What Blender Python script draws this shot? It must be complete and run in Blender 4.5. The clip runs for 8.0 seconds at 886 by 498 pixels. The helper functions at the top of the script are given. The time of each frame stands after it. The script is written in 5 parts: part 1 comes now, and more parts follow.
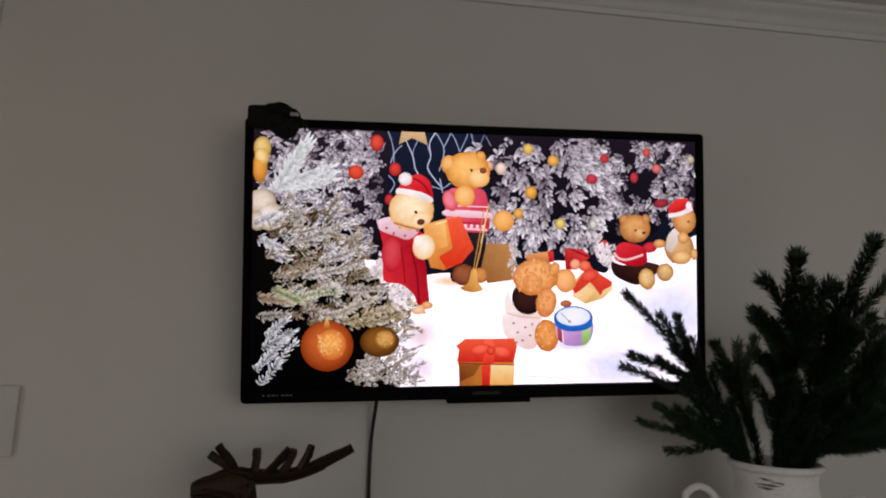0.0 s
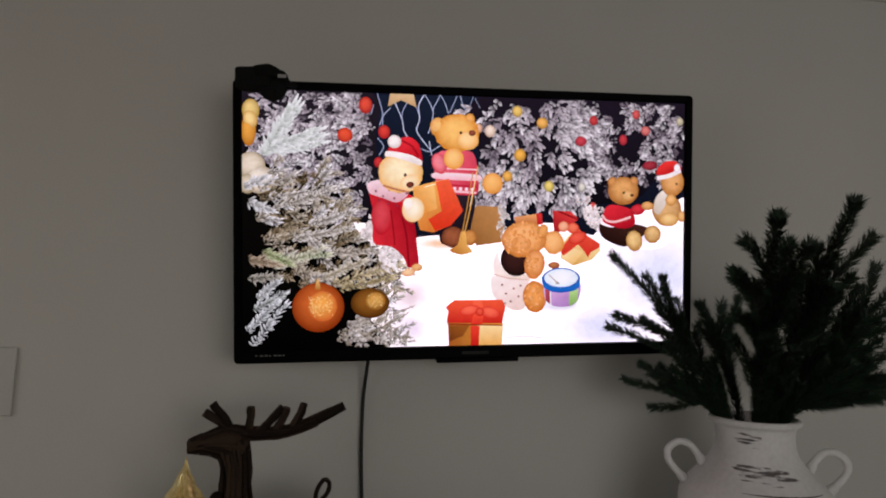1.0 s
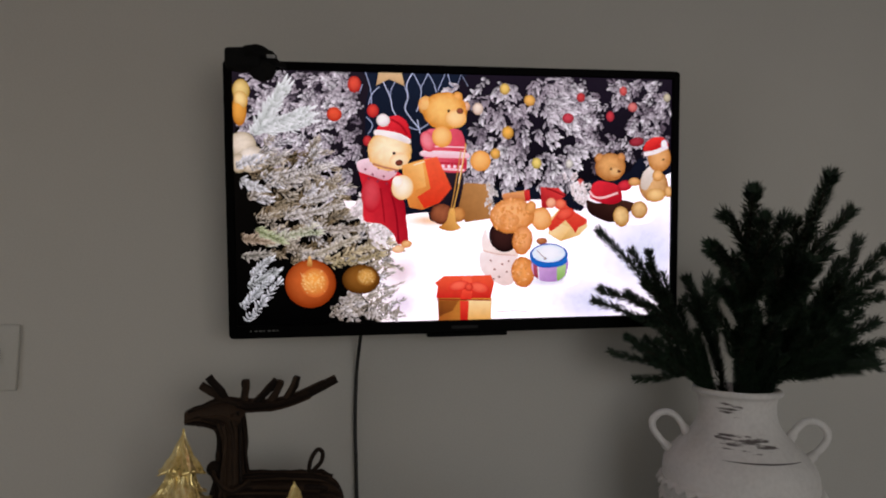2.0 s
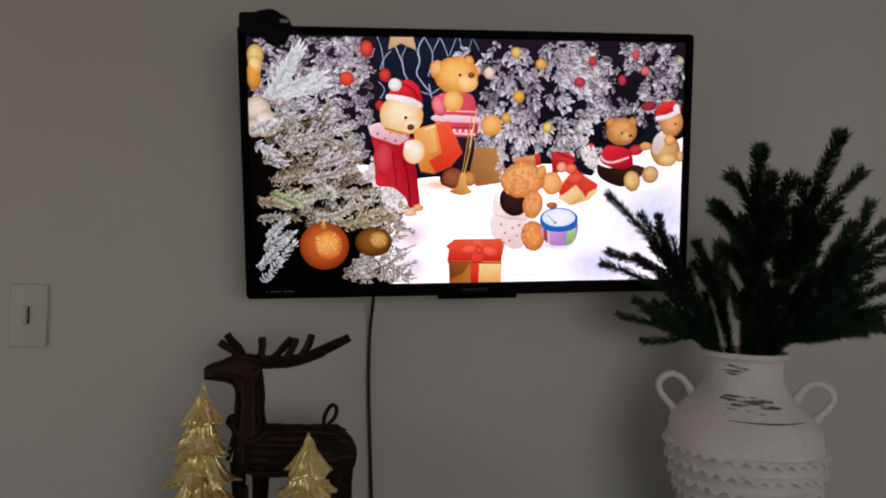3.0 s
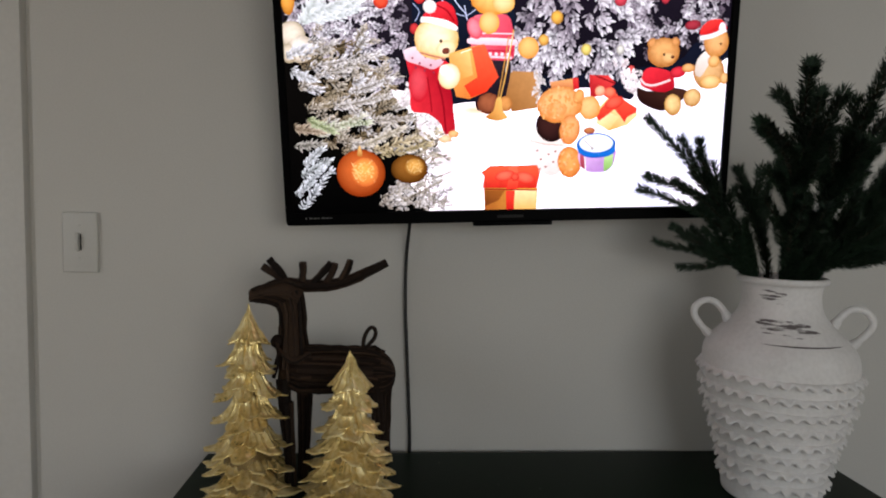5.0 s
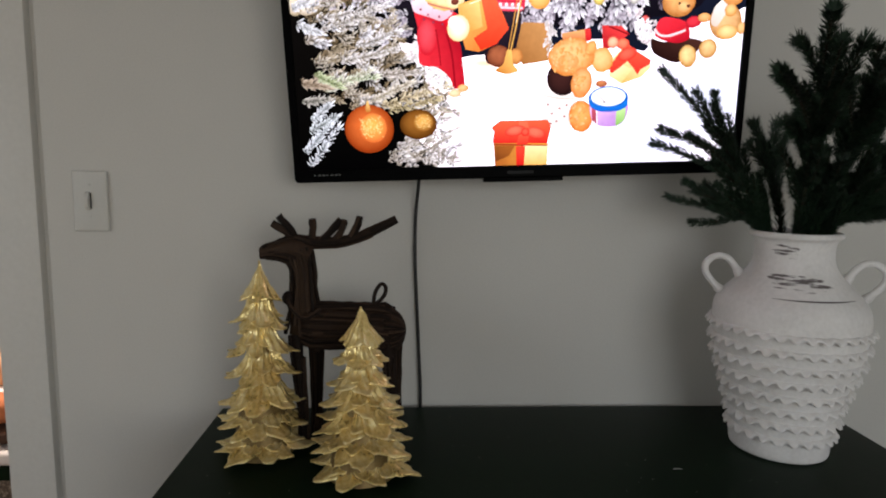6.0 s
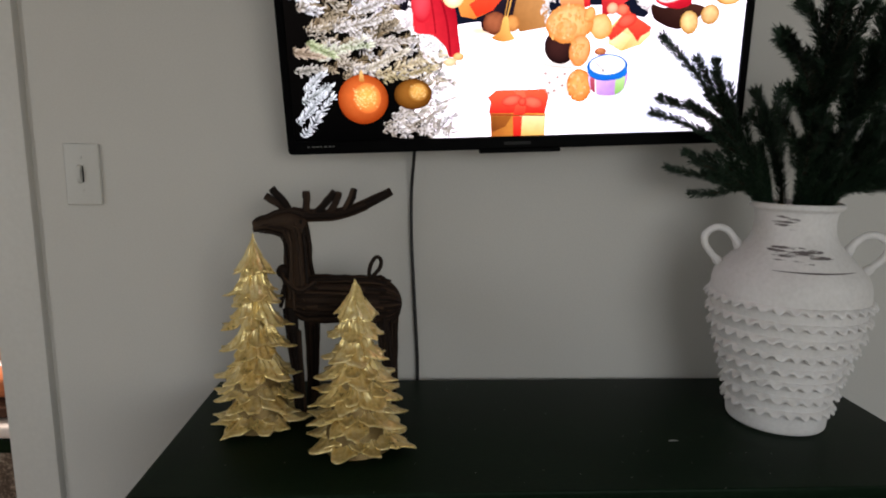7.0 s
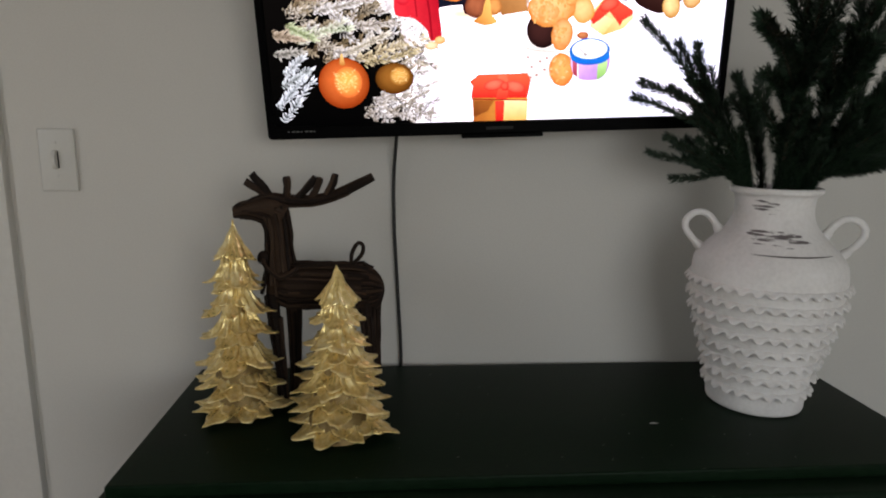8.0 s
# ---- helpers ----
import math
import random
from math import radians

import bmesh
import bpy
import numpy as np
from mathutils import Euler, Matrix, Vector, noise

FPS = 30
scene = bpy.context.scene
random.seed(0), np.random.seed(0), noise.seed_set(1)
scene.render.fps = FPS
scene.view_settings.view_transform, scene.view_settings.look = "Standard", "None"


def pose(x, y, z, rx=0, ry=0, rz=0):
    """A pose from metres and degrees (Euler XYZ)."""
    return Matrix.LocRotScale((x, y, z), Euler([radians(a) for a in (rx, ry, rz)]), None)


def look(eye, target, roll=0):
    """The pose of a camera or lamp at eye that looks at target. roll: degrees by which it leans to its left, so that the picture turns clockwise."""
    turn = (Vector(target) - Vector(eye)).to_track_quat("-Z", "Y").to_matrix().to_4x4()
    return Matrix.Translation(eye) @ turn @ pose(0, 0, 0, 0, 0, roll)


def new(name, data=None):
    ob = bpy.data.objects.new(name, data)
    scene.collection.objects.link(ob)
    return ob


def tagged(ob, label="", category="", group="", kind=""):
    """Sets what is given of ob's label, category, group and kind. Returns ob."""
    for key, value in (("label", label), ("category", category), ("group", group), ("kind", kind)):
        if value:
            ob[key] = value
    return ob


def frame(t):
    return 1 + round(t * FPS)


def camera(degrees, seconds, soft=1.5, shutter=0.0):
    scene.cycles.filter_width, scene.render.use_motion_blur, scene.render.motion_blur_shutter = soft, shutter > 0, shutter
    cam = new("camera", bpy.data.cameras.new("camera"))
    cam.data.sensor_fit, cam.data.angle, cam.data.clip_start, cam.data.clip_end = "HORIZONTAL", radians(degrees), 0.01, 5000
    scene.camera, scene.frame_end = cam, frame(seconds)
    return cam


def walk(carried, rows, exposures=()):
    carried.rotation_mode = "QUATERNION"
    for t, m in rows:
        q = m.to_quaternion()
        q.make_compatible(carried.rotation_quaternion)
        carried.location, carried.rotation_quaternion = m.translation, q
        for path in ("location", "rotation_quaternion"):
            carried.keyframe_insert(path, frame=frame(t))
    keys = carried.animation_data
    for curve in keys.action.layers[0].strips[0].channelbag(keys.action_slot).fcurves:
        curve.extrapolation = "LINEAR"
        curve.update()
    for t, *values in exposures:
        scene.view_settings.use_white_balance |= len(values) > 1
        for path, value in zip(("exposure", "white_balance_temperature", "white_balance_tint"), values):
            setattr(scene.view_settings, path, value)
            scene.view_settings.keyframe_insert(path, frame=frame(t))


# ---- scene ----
cam = camera(71.8, 8.0, soft=2.0)
EXPOSURES = [(0.0, -0.22, 6800, 13), (1.5, -0.25, 6800, 13), (3.0, -0.27, 6750, 13), (4.5, 0.2, 6600, 11), (6.0, 0.52, 6500, 9.5), (8.0, 0.58, 6550, 10)]
PATH = [
    (0, (-0.242, -1.276, 1.431), (0.009, 0.682, 1.754), 1.6),
    (0.5, (-0.24, -1.281, 1.431), (0.024, 0.685, 1.682), 1.4),
    (1, (-0.229, -1.289, 1.428), (0.038, 0.683, 1.633), 1.4),
    (1.5, (-0.213, -1.302, 1.426), (0.052, 0.672, 1.601), 1.1),
    (3, (-0.183, -1.339, 1.397), (0.006, 0.651, 1.451), 1.3),
    (3.5, (-0.187, -1.344, 1.388), (-0.034, 0.65, 1.395), 1.4),
    (4, (-0.189, -1.347, 1.386), (-0.061, 0.648, 1.336), 1.2),
    (4.5, (-0.191, -1.348, 1.377), (-0.082, 0.648, 1.288), 1.2),
    (6, (-0.196, -1.345, 1.35), (-0.128, 0.638, 1.095), 0.8),
    (6.5, (-0.187, -1.339, 1.354), (-0.128, 0.636, 1.048), 0.7),
    (7, (-0.181, -1.333, 1.343), (-0.122, 0.637, 1.008), 0.6),
    (7.5, (-0.177, -1.333, 1.345), (-0.107, 0.633, 0.981), 0.5),
    (8, (-0.174, -1.33, 1.34), (-0.069, 0.631, 0.963), 0.6),
]
walk(cam, [(t, look(eye, target, roll)) for t, eye, target, roll in PATH], exposures=EXPOSURES)

# ---- light ----
ROOM_X0, ROOM_X1, ROOM_Y0, WALL_Y, CEIL = -2.5, 2.7, -3.6, 0.05, 2.315
world = bpy.data.worlds.new("world")
scene.world = world
world.use_nodes = True
sky = world.node_tree.nodes.new("ShaderNodeTexSky")
sky.sky_type, sky.sun_disc, sky.sun_elevation, sky.sun_rotation = "NISHITA", False, radians(25), radians(120)
world.node_tree.links.new(sky.outputs[0], world.node_tree.nodes["Background"].inputs[0])
world.node_tree.nodes["Background"].inputs[1].default_value = 0.1


def area_lamp(name, size_x, size_y, watts, colour, m):
    data = bpy.data.lights.new(name, "AREA")
    data.shape, data.size, data.size_y, data.energy, data.color = "RECTANGLE", size_x, size_y, watts, colour
    ob = new(name, data)
    ob.matrix_world = m
    return ob


# daylight of the windows behind and beside the camera, and the lamp of the next room
area_lamp("window_daylight", 2.0, 1.3, 16.8, (0.96, 0.98, 1.0), look((1.15, ROOM_Y0 + 0.02, 1.45), (1.13, 0.0, 1.40)))
area_lamp("side_window_daylight", 1.3, 1.2, 6.5, (0.97, 0.98, 1.0), look((ROOM_X0 + 0.02, -1.9, 1.45), (0.0, -1.85, 1.40)))
area_lamp("next_room_light", 0.5, 0.5, 55.0, (1.0, 0.86, 0.72), look((-2.3, 1.5, 2.2), (-2.3, 1.55, 0.0)))


# ---- materials ----
def linear(code):
    out = []
    for i in (0, 2, 4):
        c = int(code[i:i + 2], 16) / 255
        out.append(c / 12.92 if c <= 0.04045 else ((c + 0.055) / 1.055) ** 2.4)
    return (*out, 1.0)


def surface(name, colours, rough=0.6, metal=0.0, scale=8.0, fine=120.0, bump=0.1, depth=0.002, stretch=(1, 1, 1), rough_var=0.1, island=False, coat=0.0):
    """A node material: colours mixed by large and fine noise, varied roughness, fine relief."""
    m = bpy.data.materials.new(name)
    m.use_nodes = True
    nt = m.node_tree
    n, l = nt.nodes, nt.links
    bsdf = n["Principled BSDF"]
    co = n.new("ShaderNodeTexCoord")
    mp = n.new("ShaderNodeMapping")
    mp.inputs["Scale"].default_value = stretch
    l.new(co.outputs["Object"], mp.inputs[0])
    big, small = n.new("ShaderNodeTexNoise"), n.new("ShaderNodeTexNoise")
    for t, sc, de in ((big, scale, 4), (small, fine, 5)):
        t.inputs["Scale"].default_value, t.inputs["Detail"].default_value = sc, de
        l.new(mp.outputs[0], t.inputs["Vector"])
    mix = n.new("ShaderNodeMath")
    mix.operation = "MULTIPLY_ADD"
    mix.inputs[1].default_value = 0.45
    l.new(small.outputs[0], mix.inputs[0])
    half = n.new("ShaderNodeMath")
    half.operation = "MULTIPLY"
    half.inputs[1].default_value = 0.55
    l.new(big.outputs[0], half.inputs[0])
    l.new(half.outputs[0], mix.inputs[2])
    fac = mix
    if island:
        geo = n.new("ShaderNodeNewGeometry")
        fac = n.new("ShaderNodeMath")
        fac.operation = "MULTIPLY_ADD"
        fac.inputs[1].default_value = 0.5
        l.new(geo.outputs["Random Per Island"], fac.inputs[0])
        h2 = n.new("ShaderNodeMath")
        h2.operation = "MULTIPLY"
        h2.inputs[1].default_value = 0.5
        l.new(mix.outputs[0], h2.inputs[0])
        l.new(h2.outputs[0], fac.inputs[2])
    ramp = n.new("ShaderNodeValToRGB")
    lo, hi = (0.32, 0.68) if not island else (0.2, 0.8)
    els = ramp.color_ramp.elements
    els[0].position, els[0].color = lo, (*colours[0], 1)
    els[1].position, els[1].color = hi, (*colours[-1], 1)
    for i, c in enumerate(colours[1:-1]):
        e = els.new(lo + (hi - lo) * (i + 1) / (len(colours) - 1))
        e.color = (*c, 1)
    l.new(fac.outputs[0], ramp.inputs[0])
    l.new(ramp.outputs[0], bsdf.inputs["Base Color"])
    rr = n.new("ShaderNodeMapRange")
    rr.inputs["To Min"].default_value, rr.inputs["To Max"].default_value = max(0.02, rough - rough_var), min(1.0, rough + rough_var)
    l.new(mix.outputs[0], rr.inputs["Value"])
    l.new(rr.outputs[0], bsdf.inputs["Roughness"])
    bsdf.inputs["Metallic"].default_value = metal
    bsdf.inputs["Coat Weight"].default_value = coat
    bp = n.new("ShaderNodeBump")
    bp.inputs["Strength"].default_value, bp.inputs["Distance"].default_value = bump, depth
    l.new(small.outputs[0], bp.inputs["Height"])
    l.new(bp.outputs[0], bsdf.inputs["Normal"])
    return m


SCREEN_LEVEL = 1.1
SCREEN_WHITE = (1.03, 1.0, 1.13)


def screen_light():
    """The lit screen: each patch of the picture brings its own colours, with a little grain."""
    m = bpy.data.materials.new("screen_light")
    m.use_nodes = True
    nt = m.node_tree
    nt.nodes.clear()
    at, co, tx, mr, mu, e, o = (nt.nodes.new("ShaderNode" + k) for k in ("Attribute", "TexCoord", "TexNoise", "MapRange", "VectorMath", "Emission", "OutputMaterial"))
    at.attribute_name = "tone"
    tx.inputs["Scale"].default_value, tx.inputs["Detail"].default_value, tx.inputs["Roughness"].default_value = 60, 5, 0.7
    mr.inputs["From Min"].default_value, mr.inputs["From Max"].default_value = 0.3, 0.7
    mr.inputs["To Min"].default_value, mr.inputs["To Max"].default_value = 0.91, 1.09
    mu.operation = "SCALE"
    for p, q in ((co.outputs["Object"], tx.inputs["Vector"]), (tx.outputs[0], mr.inputs["Value"]), (at.outputs["Color"], mu.inputs[0]), (mr.outputs[0], mu.inputs["Scale"]), (mu.outputs[0], e.inputs[0]), (e.outputs[0], o.inputs[0])):
        nt.links.new(p, q)
    e.inputs[1].default_value = SCREEN_LEVEL
    return m


picture_light = screen_light()


def tone(code):
    """Linear colour of a code; a leading + marks blown-out light."""
    c = linear(code.strip("+"))
    k = 1.45 if code[0] == "+" else 1.0
    return Vector([c[i] * k * SCREEN_WHITE[i] for i in range(3)])


paint_wall = surface("wall_paint", [(0.565, 0.55, 0.515), (0.605, 0.59, 0.555), (0.635, 0.62, 0.585)], 0.75, 0, 1.4, 260, 0.12, 0.001)
paint_trim = surface("trim_paint", [(0.60, 0.585, 0.55), (0.66, 0.645, 0.61)], 0.45, 0, 3.0, 90, 0.06, 0.001)
paint_ceiling = surface("ceiling_paint", [(0.62, 0.60, 0.56), (0.68, 0.66, 0.62)], 0.85, 0, 2.0, 200, 0.1, 0.001)
floor_wood = surface("floor_wood", [(0.27, 0.24, 0.20), (0.34, 0.31, 0.27), (0.40, 0.37, 0.33)], 0.45, 0, 3.0, 60, 0.15, 0.001, (1, 8, 1))
black_lacquer = surface("black_lacquer", [(0.0025, 0.0075, 0.003), (0.004, 0.012, 0.005), (0.0075, 0.018, 0.0085)], 0.42, 0, 5.0, 180, 0.05, 0.0006, (0.35, 1, 1), 0.08)
black_lacquer.node_tree.nodes["Principled BSDF"].inputs["Specular IOR Level"].default_value = 0.08
tv_plastic = surface("tv_black_plastic", [(0.0012, 0.0012, 0.0014), (0.0025, 0.0025, 0.0028)], 0.45, 0, 20, 400, 0.04, 0.0004)
tv_plastic.node_tree.nodes["Principled BSDF"].inputs["Specular IOR Level"].default_value = 0.03
mark_pale = surface("mark_pale", [(0.10, 0.10, 0.10), (0.14, 0.14, 0.14)], 0.5)
matt_black = surface("matt_black_plastic", [(0.003, 0.003, 0.003), (0.008, 0.008, 0.008)], 0.7, 0, 30, 300, 0.1, 0.0006)
matt_black.node_tree.nodes["Principled BSDF"].inputs["Specular IOR Level"].default_value = 0.12
panel_black = surface("screen_glass_black", [(0.004, 0.004, 0.005), (0.006, 0.006, 0.007)], 0.2, 0, 10, 200, 0.01, 0.0002)
cord_black = surface("cord_rubber", [(0.006, 0.006, 0.006), (0.012, 0.012, 0.012)], 0.55, 0, 40, 300, 0.05, 0.0004)
twig_bark = surface("dark_twig_bark", [(0.006, 0.0034, 0.0024), (0.018, 0.010, 0.0065), (0.058, 0.034, 0.020)], 0.75, 0, 25, 170, 0.5, 0.002, (1, 1, 1), 0.1, True)
twig_bark.node_tree.nodes["Principled BSDF"].inputs["Specular IOR Level"].default_value = 0.2
gold_leafed = surface("brushed_gold_paint", [(0.50, 0.35, 0.10), (0.86, 0.67, 0.28), (1.0, 0.88, 0.54)], 0.30, 0.58, 24, 150, 0.16, 0.001, (1, 1, 1), 0.12)
# darker gold for the tree cores: shade between the leaves put into the colour
gold_shade = surface("shaded_gold_paint", [(0.16, 0.10, 0.035), (0.30, 0.21, 0.08)], 0.5, 0.6, 24, 150, 0.2, 0.001)
needle_green = surface("fir_needle_green", [(0.004, 0.013, 0.006), (0.010, 0.028, 0.013), (0.024, 0.056, 0.026)], 0.55, 0, 12, 90, 0.05, 0.0005, (1, 1, 1), 0.1, True)
stem_brown = surface("fir_stem_brown", [(0.02, 0.018, 0.01), (0.045, 0.035, 0.02)], 0.8, 0, 30, 200, 0.3, 0.001)
white_plastic = surface("switch_plastic", [(0.555, 0.545, 0.51), (0.595, 0.585, 0.55)], 0.4, 0, 10, 200, 0.02, 0.0003)
fabric_peach = surface("peach_fabric", [(0.62, 0.33, 0.16), (0.74, 0.43, 0.24)], 0.9, 0, 8, 220, 0.3, 0.002)
fabric_white = surface("white_fabric", [(0.66, 0.60, 0.60), (0.78, 0.73, 0.74)], 0.9, 0, 6, 220, 0.3, 0.002)
fabric_rust = surface("rust_fabric", [(0.42, 0.10, 0.035), (0.56, 0.19, 0.08)], 0.9, 0, 8, 220, 0.3, 0.002)
fabric_brown = surface("brown_fabric", [(0.035, 0.015, 0.010), (0.08, 0.035, 0.02)], 0.9, 0, 8, 220, 0.3, 0.002)
rug_weave = surface("patterned_rug_weave", [(0.03, 0.022, 0.018), (0.12, 0.09, 0.07), (0.45, 0.38, 0.32)], 0.95, 0, 26, 120, 0.5, 0.004, (1, 3, 1))


def whitewash():
    """Chalky white paint on the vase, rubbed through to dark clay in strokes on the shoulder and in flecks on the ridges."""
    m = surface("whitewashed_clay", [(0.66, 0.64, 0.625), (0.74, 0.72, 0.705), (0.80, 0.78, 0.77)], 0.85, 0, 14, 130, 0.35, 0.0015)
    nt = m.node_tree
    n, l = nt.nodes, nt.links
    bsdf = n["Principled BSDF"]
    old = bsdf.inputs["Base Color"].links[0].from_socket
    co, mp, tx = n.new("ShaderNodeTexCoord"), n.new("ShaderNodeMapping"), n.new("ShaderNodeTexNoise")
    mp.inputs["Scale"].default_value = (22, 22, 170)
    mp.inputs["Location"].default_value = (3.1, 0.4, 7.7)
    tx.inputs["Scale"].default_value, tx.inputs["Detail"].default_value, tx.inputs["Roughness"].default_value = 1.0, 6, 0.62
    l.new(co.outputs["Object"], mp.inputs[0])
    l.new(mp.outputs[0], tx.inputs["Vector"])
    sep = n.new("ShaderNodeSeparateXYZ")
    l.new(co.outputs["Object"], sep.inputs[0])

    def band(axis, a, b, c, d):
        up, dn, mul = n.new("ShaderNodeMapRange"), n.new("ShaderNodeMapRange"), n.new("ShaderNodeMath")
        mul.operation = "MULTIPLY"
        for node, p, q in ((up, a, b), (dn, d, c)):
            node.inputs["From Min"].default_value, node.inputs["From Max"].default_value = p, q
            l.new(sep.outputs[axis], node.inputs["Value"])
            l.new(node.outputs[0], mul.inputs[0 if node is up else 1])
        return mul

    def joined(op, a, b):
        k = n.new("ShaderNodeMath")
        k.operation = op
        for i, v in enumerate((a, b)):
            if isinstance(v, float):
                k.inputs[i].default_value = v
            else:
                l.new(v.outputs[0], k.inputs[i])
        return k

    zone = joined("MULTIPLY", band("Z", 0.330, 0.342, 0.362, 0.382), band("X", -0.10, -0.070, 0.005, 0.045))
    neck = joined("MULTIPLY", band("Z", 0.386, 0.398, 0.414, 0.428), band("X", -0.075, -0.060, -0.030, -0.015))
    zone = joined("MAXIMUM", zone, neck)
    front = n.new("ShaderNodeMapRange")
    front.inputs["From Min"].default_value, front.inputs["From Max"].default_value = 0.0, -0.05
    l.new(sep.outputs["Y"], front.inputs["Value"])
    zone = joined("MULTIPLY", zone, front)
    level = joined("ADD", joined("MULTIPLY", zone, 0.245), tx)
    cut = n.new("ShaderNodeMapRange")
    cut.inputs["From Min"].default_value, cut.inputs["From Max"].default_value = 0.735, 0.80
    l.new(level.outputs[0], cut.inputs["Value"])
    mix = n.new("ShaderNodeMix")
    mix.data_type = "RGBA"
    l.new(cut.outputs[0], mix.inputs["Factor"])
    l.new(old, mix.inputs["A"])
    mix.inputs["B"].default_value = (0.13, 0.11, 0.11, 1)
    l.new(mix.outputs["Result"], bsdf.inputs["Base Color"])
    return m


vase_paint = whitewash()


# ---- building helpers ----
def mesh_object(name, bm, material, smooth=True):
    me = bpy.data.meshes.new(name)
    bmesh.ops.recalc_face_normals(bm, faces=bm.faces)
    bm.to_mesh(me)
    bm.free()
    me.materials.append(material)
    if smooth:
        me.polygons.foreach_set("use_smooth", [True] * len(me.polygons))
        me.set_sharp_from_angle(angle=radians(40))
    return new(name, me)


def part(name, bm, material, parent, label="", smooth=True):
    ob = mesh_object(name, bm, material, smooth)
    ob.parent = parent
    if label:
        ob["label"] = label
    return ob


def thing(name, m, label, category, group="", kind=""):
    ob = new(name)
    ob.empty_display_size = 0.05
    ob.matrix_world = m
    return tagged(ob, label, category, group, kind)


def box(bm, x0, x1, y0, y1, z0, z1, bevel=0.0, segments=2):
    made = bmesh.ops.create_cube(bm, size=1.0, matrix=Matrix.LocRotScale(((x0 + x1) / 2, (y0 + y1) / 2, (z0 + z1) / 2), None, (x1 - x0, y1 - y0, z1 - z0)))
    if bevel:
        edges = {e for v in made["verts"] for e in v.link_edges}
        bmesh.ops.bevel(bm, geom=list(edges), offset=bevel, segments=segments, profile=0.6, affect="EDGES")
    return bm


def boxed(x0, x1, y0, y1, z0, z1, bevel=0.0, segments=2):
    return box(bmesh.new(), x0, x1, y0, y1, z0, z1, bevel, segments)


def tube(bm, pts, radii, sides=8, wobble=0.0, rng=None):
    """A tapered tube along points."""
    pts = [Vector(p) for p in pts]
    rings = []
    up = Vector((0.13, 0.31, 0.94))
    for i, p in enumerate(pts):
        d = (pts[min(i + 1, len(pts) - 1)] - pts[max(i - 1, 0)]).normalized()
        a = d.cross(up)
        a = a.normalized() if a.length > 1e-4 else d.orthogonal().normalized()
        b = d.cross(a)
        up = b if b.dot(up) >= 0 else -b
        r = radii[i] if isinstance(radii, (list, tuple)) else radii
        ring = []
        for k in range(sides):
            w = 1 + (rng.uniform(-wobble, wobble) if rng else 0)
            an = 2 * math.pi * k / sides
            ring.append(bm.verts.new(p + (a * math.cos(an) + b * math.sin(an)) * r * w))
        rings.append(ring)
    for r0, r1 in zip(rings, rings[1:]):
        for k in range(sides):
            bm.faces.new((r0[k], r0[(k + 1) % sides], r1[(k + 1) % sides], r1[k]))
    bm.faces.new(rings[0])
    bm.faces.new(rings[-1])
    return bm


def curve_points(pts, n):
    """n points of a smooth line through pts."""
    pts = [Vector(p) for p in pts]
    out = []
    for i in range(n):
        f = i / (n - 1) * (len(pts) - 1)
        k = min(int(f), len(pts) - 2)
        u = f - k
        p0, p1, p2, p3 = pts[max(k - 1, 0)], pts[k], pts[k + 1], pts[min(k + 2, len(pts) - 1)]
        out.append(0.5 * (2 * p1 + (p2 - p0) * u + (2 * p0 - 5 * p1 + 4 * p2 - p3) * u * u + (3 * p1 - p0 - 3 * p2 + p3) * u ** 3))
    return out


def lathe(bm, profile, sides=96, close_bottom=True):
    rings = [[bm.verts.new((r * math.cos(2 * math.pi * k / sides), r * math.sin(2 * math.pi * k / sides), z)) for k in range(sides)] for r, z in profile]
    for r0, r1 in zip(rings, rings[1:]):
        for k in range(sides):
            bm.faces.new((r0[k], r0[(k + 1) % sides], r1[(k + 1) % sides], r1[k]))
    if close_bottom:
        bm.faces.new(rings[0])
    return bm


# ---- the room ----
def setting(name, bm, material, label, category, smooth=False):
    return tagged(mesh_object(name, bm, material, smooth), label, category, kind="structure")


# the recess beside the casing is added to darken the band of its shaded side
SHADE_RECESS_X0, SHADE_RECESS_X1, DOOR_X1, DOOR_X0, DOOR_TOP, WALL_T = -1.052, -1.035, -1.157, -1.96, 2.03, 0.12
bm = boxed(SHADE_RECESS_X1, ROOM_X1 + 0.1, WALL_Y, WALL_Y + WALL_T, 0, CEIL)
box(bm, ROOM_X0 - 0.1, DOOR_X0, WALL_Y, WALL_Y + WALL_T, 0, CEIL)
box(bm, DOOR_X0, DOOR_X1 + 0.012, WALL_Y, WALL_Y + WALL_T, DOOR_TOP, CEIL)
box(bm, DOOR_X1 + 0.012, SHADE_RECESS_X1, WALL_Y + 0.016, WALL_Y + WALL_T, 0, CEIL)
setting("wall_north", bm, paint_wall, "plain off-white painted wall with a television on it", "wall")
WX0, WX1, WZ0, WZ1 = 0.15, 2.15, 0.80, 2.10
bm = boxed(ROOM_X0 - 0.1, WX0, ROOM_Y0 - 0.1, ROOM_Y0, 0, CEIL)
box(bm, WX1, ROOM_X1 + 0.1, ROOM_Y0 - 0.1, ROOM_Y0, 0, CEIL)
box(bm, WX0, WX1, ROOM_Y0 - 0.1, ROOM_Y0, 0, WZ0)
box(bm, WX0, WX1, ROOM_Y0 - 0.1, ROOM_Y0, WZ1, CEIL)
setting("wall_south", bm, paint_wall, "plain off-white wall with a window opening", "wall")
